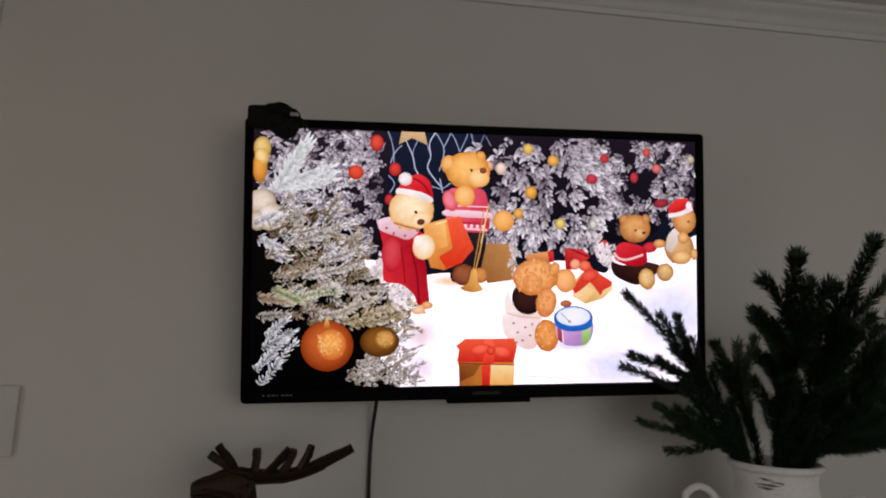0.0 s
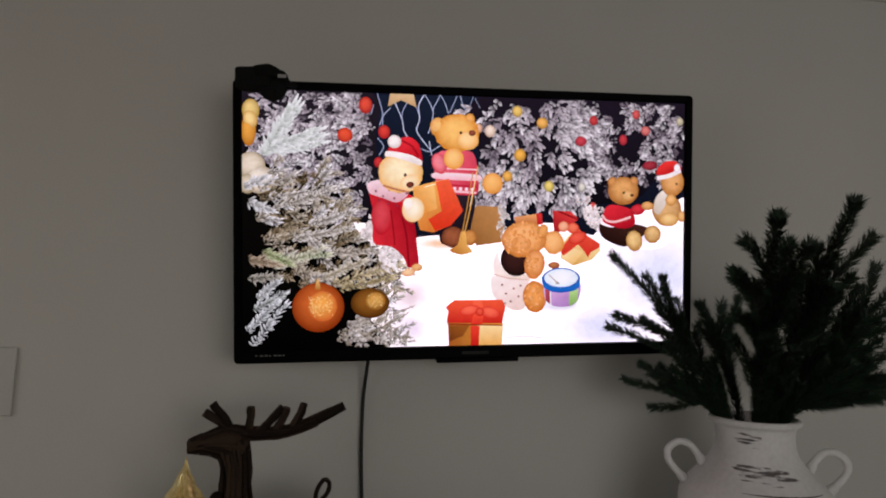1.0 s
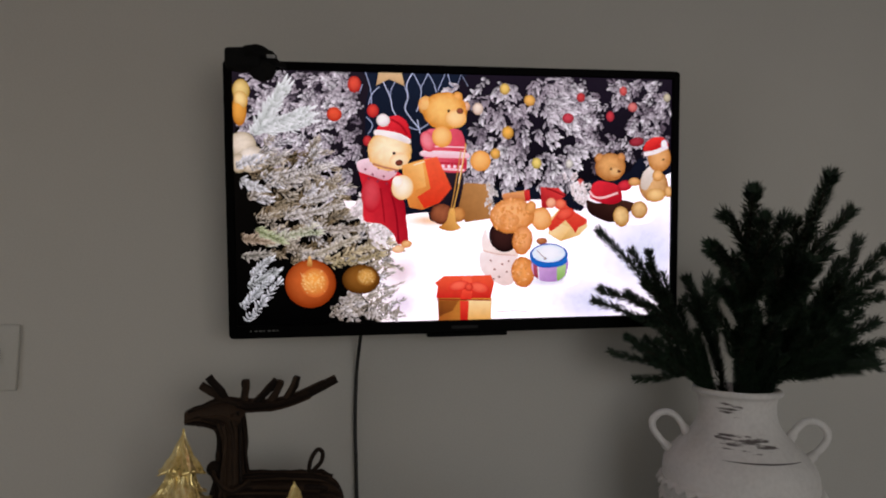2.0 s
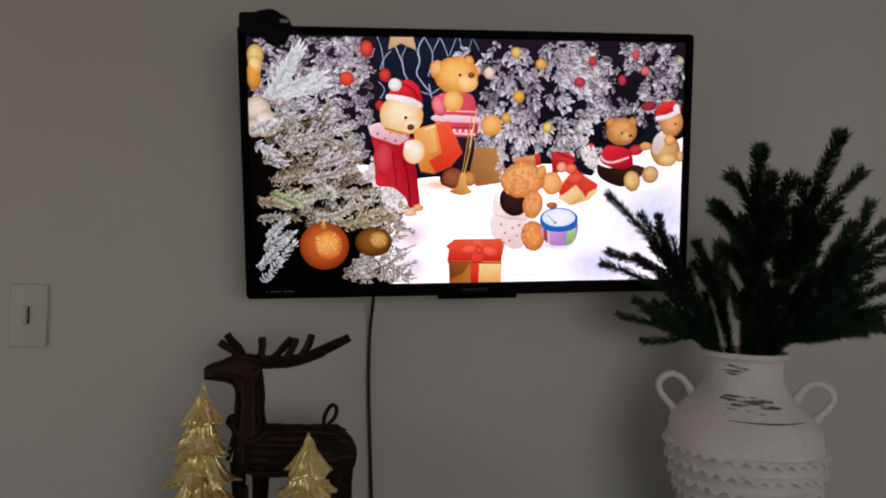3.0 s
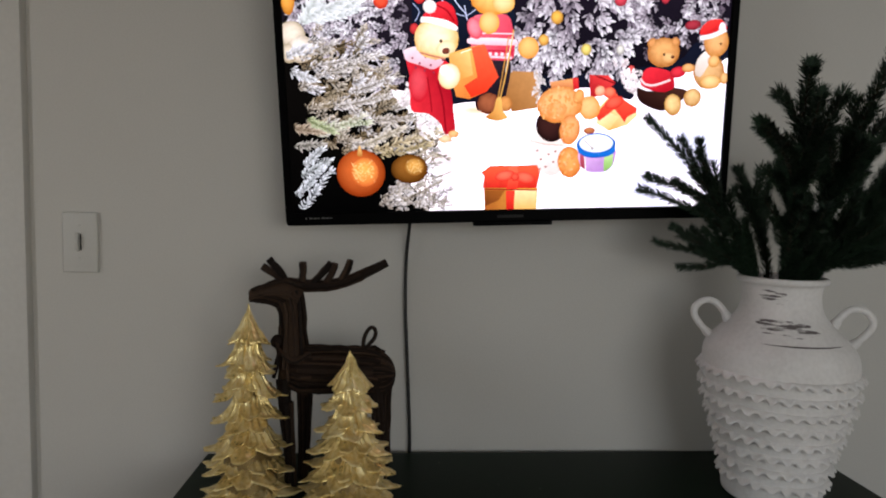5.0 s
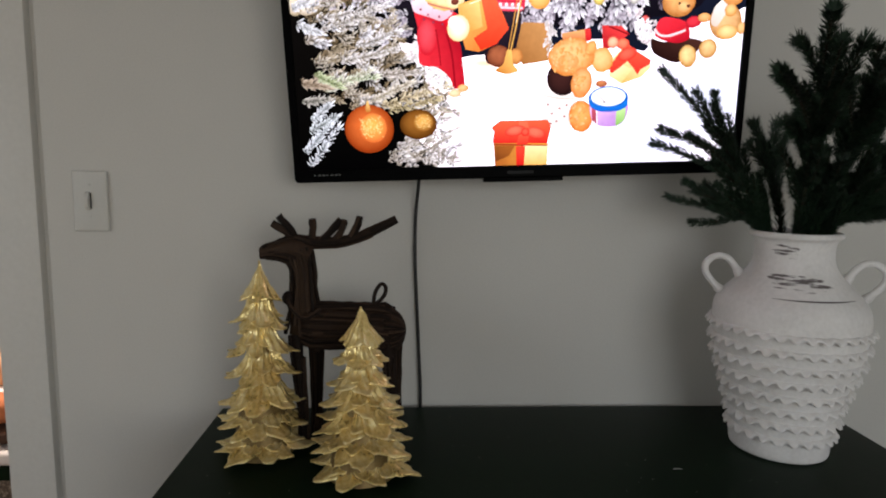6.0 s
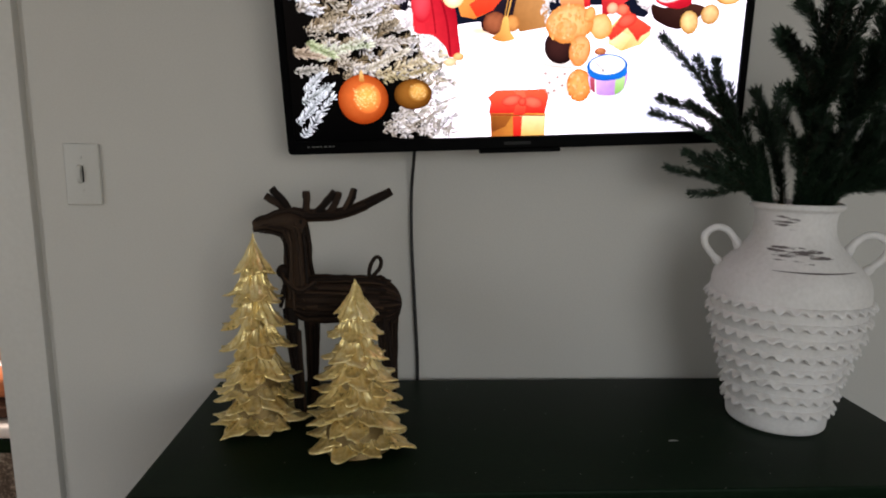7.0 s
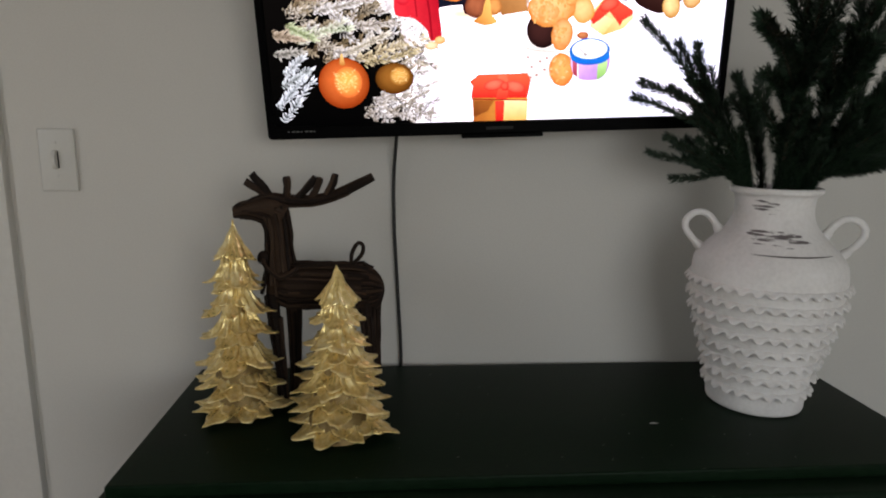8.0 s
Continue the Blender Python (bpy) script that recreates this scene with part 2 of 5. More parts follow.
setting("wall_east", boxed(ROOM_X1, ROOM_X1 + 0.1, ROOM_Y0, WALL_Y, 0, CEIL), paint_wall, "plain off-white painted wall", "wall")
bm = boxed(ROOM_X0 - 0.1, ROOM_X0, ROOM_Y0, -2.55, 0, CEIL)
box(bm, ROOM_X0 - 0.1, ROOM_X0, -1.25, WALL_Y, 0, CEIL)
box(bm, ROOM_X0 - 0.1, ROOM_X0, -2.55, -1.25, 0, 0.85)
box(bm, ROOM_X0 - 0.1, ROOM_X0, -2.55, -1.25, 2.05, CEIL)
setting("wall_west", bm, paint_wall, "plain off-white wall with a window opening", "wall")
setting("ceiling", boxed(ROOM_X0 - 0.1, ROOM_X1 + 0.1, ROOM_Y0 - 0.1, WALL_Y + WALL_T, CEIL, CEIL + 0.1), paint_ceiling, "plain white ceiling", "ceiling")
setting("floor", boxed(ROOM_X0 - 0.1, ROOM_X1 + 0.1, ROOM_Y0 - 0.1, 3.2, -0.1, 0), floor_wood, "greyish wooden floor", "floor")


def moulding(name, profile, x0, x1, material, label):
    """A straight moulding along x; profile in (y out from the wall, z)."""
    bm = bmesh.new()
    ends = [[bm.verts.new((x, WALL_Y - p, z)) for p, z in profile] for x in (x0, x1)]
    n = len(profile)
    for k in range(n):
        bm.faces.new((ends[0][k], ends[0][(k + 1) % n], ends[1][(k + 1) % n], ends[1][k]))
    bm.faces.new(ends[0])
    bm.faces.new(ends[1])
    return setting(name, bm, material, label, "trim", True)


moulding("crown_moulding", [(-0.002, 2.25), (0.008, 2.25), (0.011, 2.262), (0.017, 2.266), (0.020, 2.276), (0.030, 2.286), (0.042, 2.292), (0.046, 2.300), (0.056, 2.304), (0.058, CEIL + 0.002), (-0.002, CEIL + 0.002)], SHADE_RECESS_X1 - 1.4, ROOM_X1, paint_trim, "white stepped crown moulding under the ceiling")

# the doorway's casing and lining
casing = thing("door_casing", Matrix.Identity(4), "white painted door casing beside a recess added for its shaded edge", "trim", kind="structure")
part("casing_board", boxed(DOOR_X1, SHADE_RECESS_X0, WALL_Y - 0.008, WALL_Y + 0.0155, 0, DOOR_TOP + 0.105, 0.003), paint_trim, casing)
part("casing_board", boxed(DOOR_X0 - 0.105, DOOR_X0, WALL_Y - 0.008, WALL_Y - 0.0005, 0, DOOR_TOP + 0.105, 0.003), paint_trim, casing)
part("head_board", boxed(DOOR_X0 + 0.001, DOOR_X1 - 0.001, WALL_Y - 0.008, WALL_Y - 0.0005, DOOR_TOP, DOOR_TOP + 0.105, 0.003), paint_trim, casing)
part("lining", boxed(DOOR_X1 - 0.002, DOOR_X1 + 0.0115, WALL_Y + 0.016, WALL_Y + WALL_T, 0, DOOR_TOP, 0.002), paint_trim, casing)

# ---- the next room, through the doorway ----
setting("wall_next_room_end", boxed(-4.6, 0.6, 3.1, 3.2, 0, 2.4), paint_wall, "pale wall of the next room", "wall")
setting("wall_next_room_side", boxed(-4.7, -4.6, WALL_Y + WALL_T, 3.2, 0, 2.4), paint_wall, "pale wall of the next room", "wall")
setting("wall_next_room_inner", boxed(0.6, 0.7, WALL_Y + WALL_T, 3.2, 0, 2.4), paint_wall, "pale wall of the next room", "wall")
setting("wall_next_room_front", boxed(-4.7, ROOM_X0 - 0.1, WALL_Y, WALL_Y + WALL_T, 0, 2.4), paint_wall, "pale wall of the next room", "wall")
setting("ceiling_next_room", boxed(-4.7, 0.7, WALL_Y + WALL_T, 3.2, 2.4, 2.5), paint_ceiling, "plain white ceiling of the next room", "ceiling")
setting("floor_next_room", boxed(-4.7, ROOM_X0 - 0.1, WALL_Y, 3.2, -0.1, -0.001), floor_wood, "greyish wooden floor of the next room", "floor")


def cushion(name, sx, sy, sz, m, material, label, category="cushion"):
    bm = bmesh.new()
    bmesh.ops.create_uvsphere(bm, u_segments=28, v_segments=16, radius=1)
    for v in bm.verts:
        c = v.co
        k = [math.copysign(abs(a) ** 0.55, a) for a in c]
        f = 1 + 0.06 * noise.noise(Vector(c) * 2.3 + Vector((sx * 9, 0, 0)))
        v.co = (k[0] * sx * f, k[1] * sy * f, c.z * sz * f)
    ob = mesh_object(name, bm, material)
    ob.matrix_world = m
    return tagged(ob, label, category)


BY = 1.17
bench = thing("daybed", pose(-2.1, BY, 0), "low daybed with a white cover and a dark patterned skirt", "bed")
part("skirt", boxed(-0.74, 0.74, -0.41, 0.41, 0.0, 0.235, 0.006), rug_weave, bench, "dark skirt with a pale woven pattern")
part("frame", boxed(-0.75, 0.75, -0.42, 0.42, 0.2355, 0.285, 0.008), black_lacquer, bench)
part("mattress", boxed(-0.745, 0.745, -0.415, 0.415, 0.2855, 0.335, 0.02, 4), fabric_white, bench)
cushion("cushion", 0.60, 0.07, 0.034, pose(-2.1, BY - 0.33, 0.366, 0, 0, 3), fabric_brown, "flat dark brown cushion lying on the daybed")
cushion("cushion", 0.62, 0.06, 0.055, pose(-2.1, BY - 0.30, 0.45, 8, 0, 3), fabric_rust, "rust orange cushion lying on the daybed")
cushion("blanket", 0.64, 0.08, 0.05, pose(-2.1, BY - 0.16, 0.42, 12, 0, 2), fabric_white, "folded white blanket on the daybed", "blanket")
cushion("cushion", 0.66, 0.07, 0.13, pose(-2.1, BY - 0.04, 0.46, 12, 0, 0), fabric_peach, "peach cushion leaning on the daybed")
cushion("pillow", 0.7, 0.09, 0.24, pose(-2.1, BY + 0.18, 0.57, 10, 0, 0), fabric_white, "white pillow standing at the back of the daybed", "pillow")
tagged(mesh_object("rug", boxed(-3.1, -1.3, 0.25, 0.74, 0.0, 0.012, 0.004), rug_weave), "dark rug with a pale woven zigzag pattern on the floor", "rug")

# ---- the dresser ----
DT = 0.80
dresser = thing("dresser", pose(0.0, 0.006, 0, 0, 0, 0.95), "black lacquered dresser with a wide flat top against the wall", "dresser")
part("top", boxed(-0.652, 0.752, -0.448, 0.027, DT - 0.022, DT, 0.004, 3), black_lacquer, dresser)
part("moulding", boxed(-0.668, 0.768, -0.492, 0.027, DT - 0.046, DT - 0.0225, 0.008, 3), black_lacquer, dresser)
part("body", boxed(-0.64, 0.74, -0.452, 0.026, 0.07, DT - 0.0465, 0.003), black_lacquer, dresser)
for row in range(3):
    for col in range(2):
        x0, z0 = -0.625 + col * 0.68, 0.09 + row * 0.222
        d = part("drawer", boxed(x0, x0 + 0.67, -0.470, -0.4525, z0, z0 + 0.212, 0.004), black_lacquer, dresser)
        bm = bmesh.new()
        bmesh.ops.create_uvsphere(bm, u_segments=16, v_segments=10, radius=0.014, matrix=Matrix.Translation((x0 + 0.335, -0.482, z0 + 0.106)))
        part("knob", bm, matt_black, d)
for lx in (-0.60, 0.70):
    for ly in (-0.41, -0.02):
        part("leg", boxed(lx - 0.025, lx + 0.025, ly - 0.025, ly + 0.025, 0, 0.0695, 0.004), black_lacquer, dresser)


# ---- the television, tilted a little forward on its wall mount ----
def frame_from(origin, along, up):
    u = Vector(along).normalized()
    v = (Vector(up) - Vector(up).dot(u) * u).normalized()
    m = Matrix((u, v, u.cross(v))).transposed().to_4x4()
    m.translation = origin
    return m


SW, SH = 0.4495, 0.2495
TV = frame_from(Vector((-0.0054, -0.09, 1.611)), (math.cos(0.0384), 0, math.sin(0.0384)), (0, -math.sin(0.1194), math.cos(0.1194)))
tv = thing("television", TV, "wide black flat television lit with a winter toy display", "television")
# local axes: x along the screen, y up the screen, z out towards the room
FACE = 0.008


def ring_frame(x0, x1, y0, y1, ix0, ix1, iy0, iy1, z0, z1):
    """A flat frame round an opening, with depth and softened edges."""
    def rounded(ax, bx, ay, by, r, z):
        corners = ((bx - r, by - r, 0), (ax + r, by - r, 90), (ax + r, ay + r, 180), (bx - r, ay + r, 270))
        return [bm.verts.new((cx + r * math.cos(radians(a + 18 * k)), cy + r * math.sin(radians(a + 18 * k)), z)) for cx, cy, a in corners for k in range(6)]

    bm = bmesh.new()
    loops = [[rounded(x0 + o, x1 - o, y0 + o, y1 - o, 0.009, z), rounded(ix0 - i, ix1 + i, iy0 - i, iy1 + i, 0.0012, z)] for z, o, i in ((z0, 0.0, 0.0), (z1 - 0.003, 0.0, 0.0), (z1, 0.003, 0.002))]
    n = len(loops[0][0])
    for p, q in zip(loops, loops[1:]):
        for side in (0, 1):
            for k in range(n):
                bm.faces.new((p[side][k], p[side][(k + 1) % n], q[side][(k + 1) % n], q[side][k]))
    for lo in (loops[0], loops[-1]):
        for k in range(n):
            bm.faces.new((lo[0][k], lo[0][(k + 1) % n], lo[1][(k + 1) % n], lo[1][k]))
    return bm


part("bezel", ring_frame(-SW - 0.016, SW + 0.016, -SH - 0.026, SH + 0.0162, -SW, SW, -SH, SH, -0.026, FACE), tv_plastic, tv)
part("back_cover", boxed(-SW + 0.02, SW - 0.02, -SH + 0.01, SH - 0.03, -0.075, -0.0265, 0.014, 3), matt_black, tv)
part("chin_tab", boxed(-0.075, 0.092, -SH - 0.034, -SH - 0.0265, -0.02, FACE - 0.001, 0.002), tv_plastic, tv)
part("maker_mark", boxed(-0.025, 0.03, -SH - 0.017, -SH - 0.011, FACE + 0.0002, FACE + 0.0008), surface("mark_grey", [(0.004, 0.004, 0.004), (0.006, 0.006, 0.006)], 0.7), tv, "plain dull grey mark")
for k in range(7):
    x0 = -0.425 + k * 0.0085
    part("printed_bar", boxed(x0, x0 + (0.006 if k % 3 else 0.0035), -SH - 0.012, -SH - 0.0095, FACE + 0.0002, FACE + 0.0005), mark_pale, tv, "small pale printed bar", False)
mount = thing("wall_bracket", pose(0.0, 0, 0), "black tilting steel wall bracket behind the television", "bracket")
part("wall_plate", boxed(-0.2, 0.2, 0.036, 0.0495, 1.44, 1.78, 0.002), matt_black, mount)
for bx in (-0.14, 0.14):
    part("arm", tube(bmesh.new(), [(bx, 0.038, 1.60), (bx, -0.018, 1.61)], 0.014, 8), matt_black, mount)
screen = part("screen", boxed(-SW - 0.004, SW + 0.004, -SH - 0.004, SH + 0.004, -0.012, 0.0), panel_black, tv, "lit screen with a picture of toys among snowy firs", False)
LAYER = 0.00024


def picture(name, verts, faces, tones, kind=""):
    """A patch of the screen's picture; millimetres from the screen's middle, with a colour for each corner."""
    me = bpy.data.meshes.new(name)
    me.from_pydata([(max(-SW, min(SW, x / 1000)), max(-SH, min(SH, y / 1000)), z * LAYER) for x, y, z in verts], [], faces)
    at = me.color_attributes.new("tone", "FLOAT_COLOR", "POINT")
    at.data.foreach_set("color", [v for c in tones for v in (*c, 1.0)])
    me.materials.append(picture_light)
    ob = new("picture_" + name, me)
    ob.parent = screen
    if kind:
        ob["kind"] = kind
    return ob


def smooth_loop(pts, n=4):
    out = []
    for k in range(len(pts)):
        p0, p1, p2, p3 = (Vector(pts[(k + d) % len(pts)]) for d in (-1, 0, 1, 2))
        for j in range(n):
            u = j / n
            out.append((1 + 2 * u) * (1 - u) ** 2 * p1 + u * (1 - u) ** 2 * 0.4 * (p2 - p0) + u * u * (3 - 2 * u) * p2 + u * u * (u - 1) * 0.4 * (p3 - p1))
    return out


def shape(name, pts, low, high, turn, layer):
    """A smooth outline, shaded from low to high along a direction in degrees."""
    hard = name.startswith(("night", "net_wall", "star", "carton", "gift"))
    loop = [Vector(p) for p in pts] if hard else smooth_loop(pts)
    d = Vector((math.cos(radians(turn)), math.sin(radians(turn))))
    at = [p.dot(d) for p in loop]
    lo, hi = min(at), max(at)
    a, b = tone(low), tone(high)
    return picture(name, [(p.x, p.y, layer) for p in loop], [tuple(range(len(loop)))], [a.lerp(b, (v - lo) / (hi - lo)) for v in at])


def blob(name, cx, cy, rx, ry, rim, core, layer, turn=0):
    """A rounded body, light towards its upper left and dark at its rim; fur breaks its outline."""
    furry = name.startswith(("bear_head", "bear_body", "bear_foot", "bear_hand", "bear_arm", "bear_ear", "bear_curl", "cream", "hat_bobble"))
    a, ca, sa = radians(turn), math.cos(radians(turn)), math.sin(radians(turn))
    sides, rings = 40, (0.0, 0.3, 0.52, 0.7, 0.84, 0.94, 1.0)
    low, high = tone(rim), tone(core)
    verts, tones, faces = [], [], []
    for i, f in enumerate(rings):
        for k in range(sides):
            t = 2 * math.pi * k / sides
            w = f
            if furry and i > 3:
                w *= 1 + 0.05 * noise.noise(Vector((math.cos(t) * 5, math.sin(t) * 5, cx * 0.7 + i)))
            x, y = rx * math.cos(t) * w, ry * math.sin(t) * w
            off = 0.0 if name.startswith(("snow", "drum")) else 0.24 * (1 - f)
            x, y = x - off * rx * 0.5, y + off * ry
            g = min(1.0, max(0.0, f ** 2.2 + 0.10 * f * (-math.sin(t))))
            if name.startswith("snow"):
                g = f * f * (3 - 2 * f)
            if furry:
                g = min(1.0, max(0.0, g + 0.24 * noise.noise(Vector((x * 0.13, y * 0.13, cy)))))
            verts.append((cx + x * ca - y * sa, cy + x * sa + y * ca, layer + 0.3 * (1 - f)))
            tones.append(high.lerp(low, g))
    for i in range(len(rings) - 1):
        for k in range(sides):
            p, q = i * sides + k, i * sides + (k + 1) % sides
            faces.append((p, q, q + sides, p + sides))
    return picture(name, verts, faces, tones)


def stripe(name, pts, width, code, layer):
    """A line of the picture as a thin strip."""
    line = curve_points([(x, y, layer) for x, y in pts], 4 * len(pts))
    verts, faces = [], []
    for i, p in enumerate(line):
        d = (line[min(i + 1, len(line) - 1)] - line[max(i - 1, 0)]).normalized()
        s = Vector((-d.y, d.x, 0)) * width / 2
        verts += [p + s, p - s]
    for i in range(len(line) - 1):
        faces.append((2 * i, 2 * i + 1, 2 * i + 3, 2 * i + 2))
    return picture(name, verts, faces, [tone(code)] * len(verts))


def inside(x, y, poly):
    c = False
    for (x0, y0), (x1, y1) in zip(poly, poly[1:] + poly[:1]):
        if (y0 > y) != (y1 > y) and x < (x1 - x0) * (y - y0) / (y1 - y0) + x0:
            c = not c
    return c


class Spray:
    """Twigs of snowy needles, gathered into one patch of the picture."""

    def __init__(self, seed):
        self.rng, self.verts, self.faces, self.tones = random.Random(seed), [], [], []

    def finger(self, x, y, angle, length, width, low, high, z):
        dx, dy = math.cos(angle), math.sin(angle)
        quad = [(x - dy * width * .3, y + dx * width * .3), (x + dx * length * .55 - dy * width * .5, y + dy * length * .55 + dx * width * .5), (x + dx * length * .92 - dy * width * .25, y + dy * length * .92 + dx * width * .25), (x + dx * length, y + dy * length), (x + dx * length * .6 + dy * width * .5, y + dy * length * .6 - dx * width * .5), (x + dy * width * .3, y - dx * width * .3)]
        if any(abs(px) > SW * 1000 or abs(py) > SH * 1000 for px, py in quad):
            return
        n = len(self.verts)
        self.verts += [(px, py, z) for px, py in quad]
        self.faces.append(tuple(range(n, n + 6)))
        self.tones += [low, low.lerp(high, 0.65), high, high, low.lerp(high, 0.65), low]

    def twig(self, x, y, turn, length, fingers, reach, width, low, high, layer, open_=42, bow=0.0):
        """One twig from its foot, with needles in pairs along it; low and high are the colours at foot and tip."""
        rng = self.rng
        low, high = tone(low), tone(high)
        px, py, head = x, y, radians(turn)
        for k in range(fingers):
            f = k / fingers
            head += radians(bow) / fingers
            px, py = px + math.cos(head) * length / fingers, py + math.sin(head) * length / fingers
            for s in (-1, 1):
                an = head + s * radians(open_) * rng.uniform(0.4, 1.45) * (1.1 - 0.5 * f)
                ln = reach * rng.uniform(0.45, 1.2) * (0.75 + 0.6 * f if f < 0.4 else 1.25 - 0.75 * f)
                q = rng.uniform(0.55, 1.0)
                self.finger(px + rng.uniform(-.1, .1) * reach, py + rng.uniform(-.1, .1) * reach, an, ln, width * rng.uniform(0.6, 1.35), low * rng.uniform(0.6, 1.2), low.lerp(high, q), layer + 0.5 * f + rng.uniform(0, 0.5))
        self.finger(px, py, head, reach * 0.9, width, low.lerp(high, 0.5), high, layer + 1)

    def fill(self, poly, count, length, fingers, reach, width, lows, highs, layers, turn, spread, patch=None):
        """Twigs strewn over an outline, the later ones nearer and brighter."""
        rng = self.rng
        xs, ys = [p[0] for p in poly], [p[1] for p in poly]
        made = tries = 0
        while made < count and tries < count * 40:
            tries += 1
            cx, cy = rng.uniform(min(xs), max(xs)), rng.uniform(min(ys), max(ys))
            f = made / count
            if not inside(cx, cy, poly) or (patch is not None and noise.noise(Vector((cx * 0.028, cy * 0.04, width))) < patch):
                continue
            made += 1
            self.twig(cx, cy, turn(cx, cy) + rng.uniform(-spread, spread), length * rng.uniform(0.7, 1.3), fingers, reach, width, rng.choice(lows), highs[min(len(highs) - 1, int((0.65 * f + 0.35 * rng.random()) * len(highs)))], layers[0] + (layers[1] - layers[0]) * f, 46, rng.uniform(-25, 25))

    def done(self, name):
        return picture(name, self.verts, self.faces, self.tones, "stuff")


# the picture: dark boards behind, snow floor, firs, toys and gifts
FAR = [(-400, 245), (-208, 251), (-208, 210), (-189, 174), (-199, 113), (-190, 81), (-210, 65), (-210, 17), (-261, 8), (-383, 78), (-410, 132)]
MID = [(-7, 248), (212, 252), (248, 183), (275, 123), (238, 66), (211, 36), (110, 22), (53, 25), (2, 46), (6, 126), (-7, 189)]
RIGHT = [(203, 251), (449, 251), (450, 100), (385, 100), (347, 68), (275, 74), (239, 183)]
shape("fir_shade", [(-452, 252), (-202, 252), (-196, 174), (-196, 81), (-205, 0), (-261, -8), (-452, 20)], "100d13", "221c24", 90, 2.4)
shape("fir_shade", [(10, 250), (452, 250), (452, 90), (380, 84), (347, 50), (211, 30), (53, 22), (8, 46), (14, 126)], "0c0a10", "1e1822", 90, 2.6)
shape("fir_shade", [(-452, 120), (-399, 105), (-300, 84), (-254, 30), (-232, -21), (-205, -44), (-190, -75), (-185, -132), (-200, -154), (-205, -196), (-170, -250), (-452, -252)], "020202", "0c0a08", 90, 6.6)
LILAC = ["4a414b", "6c626b", "2c262e", "857b82"]
SNOW = ["857b84", "a59ba2", "c4bbc0", "dcd5d8", "f2eeef", "fffdfc"]
sp = Spray(1)
sp.fill(FAR, 250, 24, 5, 13, 5.0, LILAC, SNOW, (3.6, 8.2), lambda x, y: 190, 60, -0.22)
sp.done("fir_far")
sp = Spray(2)
sp.fill(MID, 150, 26, 4, 18, 6.0, LILAC, SNOW, (3.6, 8.6), lambda x, y: 270 + (x - 105) * 0.4, 45, -0.02)
sp.fill([(150, 240), (205, 245), (245, 190), (235, 140), (170, 150)], 26, 30, 6, 20, 5.0, LILAC, SNOW[2:], (8.2, 9.0), lambda x, y: 330, 30)
sp.fill([(60, 110), (240, 110), (230, 60), (70, 50)], 26, 22, 4, 20, 6.5, LILAC, SNOW[3:], (8.2, 9.0), lambda x, y: 280 + (x - 150) * 0.5, 40)
sp.done("fir_mid")
sp = Spray(3)
sp.fill(RIGHT, 220, 20, 4, 13, 4.4, ["3a323a", "584c56", "241e26"], ["6e646c", "8e848c", "aca3a9", "c8c0c5", "e2dcdf", "f8f5f5"], (3.4, 8.0), lambda x, y: 215, 70, -0.1)
sp.done("fir_right")
# the near fir: warm grey needles with snow on them, over black gaps
EARTH = ["3a2f1f", "5c4f36", "4a4028", "241d12"]
FROST = ["5e5038", "8c7a5c", "b8a98c", "dcd2be", "f6f1e8", "ffffff"]
NEAR = [(-440, 90), (-399, 110), (-320, 96), (-262, 50), (-225, -4), (-165, -54), (-140, -110), (-275, -124), (-380, -130), (-420, -60), (-435, 20)]
sp = Spray(4)
sp.fill(NEAR, 185, 30, 8, 15, 3.2, EARTH, FROST, (7.0, 10.8), lambda x, y: 14 + 40 * noise.noise(Vector((x * 0.02, y * 0.02, 3))), 40, -0.2)
for x, y, turn, ln, low, high in ((-405, 46, 3, 140, "6e6452", "fffcf8"), (-398, 24, 12, 120, "5a5240", "f6f1e8"), (-440, 40, -30, 50, "7c7c76", "fcfefe"), (-448, 66, 15, 45, "7c7c76", "ffffff"), (-362, -34, 4, 120, "6a6048", "fcf8f2"), (-330, -6, 10, 90, "5a5240", "fffcf8"), (-300, -58, -6, 110, "564c38", "f0e8dc"), (-405, -70, -4, 115, "5c6a34", "eaeed4"), (-410, -56, -34, 55, "46561f", "d4dcb0"), (-395, -88, 14, 100, "6a6648", "f0eed8"), (-440, -70, -20, 55, "5c4c38", "c8b69c"), (-285, -120, 8, 140, "7a6842", "ecdfb8"), (-270, -128, 3, 105, "645630", "dccc9e"), (-300, -110, 16, 85, "6c6246", "f2ead6")):
    for j in range(2):
        sp.twig(x, y - 5 * j, turn + 5 * j, ln, 20, 17, 3.3, low, high, 11.0 + 0.3 * j, 40, 8)
for x, y, turn, ln, low, high in ((-437, -246, 52, 105, "6a7270", "fcffff"), (-446, -215, 44, 80, "6a7270", "f4f8f8"), (-432, -172, 28, 65, "5c625c", "ecf2f0"), (-425, -150, 40, 50, "5c625c", "f4f8f8"), (-440, -112, 5, 50, "4c4a3e", "cfcabc")):
    for j in range(2):
        sp.twig(x + 5 * j, y - 3 * j, turn + 6 * j, ln, 16, 16, 3.4, low, high, 11.2 + 0.3 * j, 50, -6)
sp.fill([(-272, -196), (-200, -196), (-150, -185), (-140, -246), (-275, -246)], 54, 26, 6, 12, 3.6, ["3c3428", "5a5040", "7a7060"], ["9a9082", "c8c0b4", "eee8e0", "fffcf8"], (9.5, 11.5), lambda x, y: 15, 60)
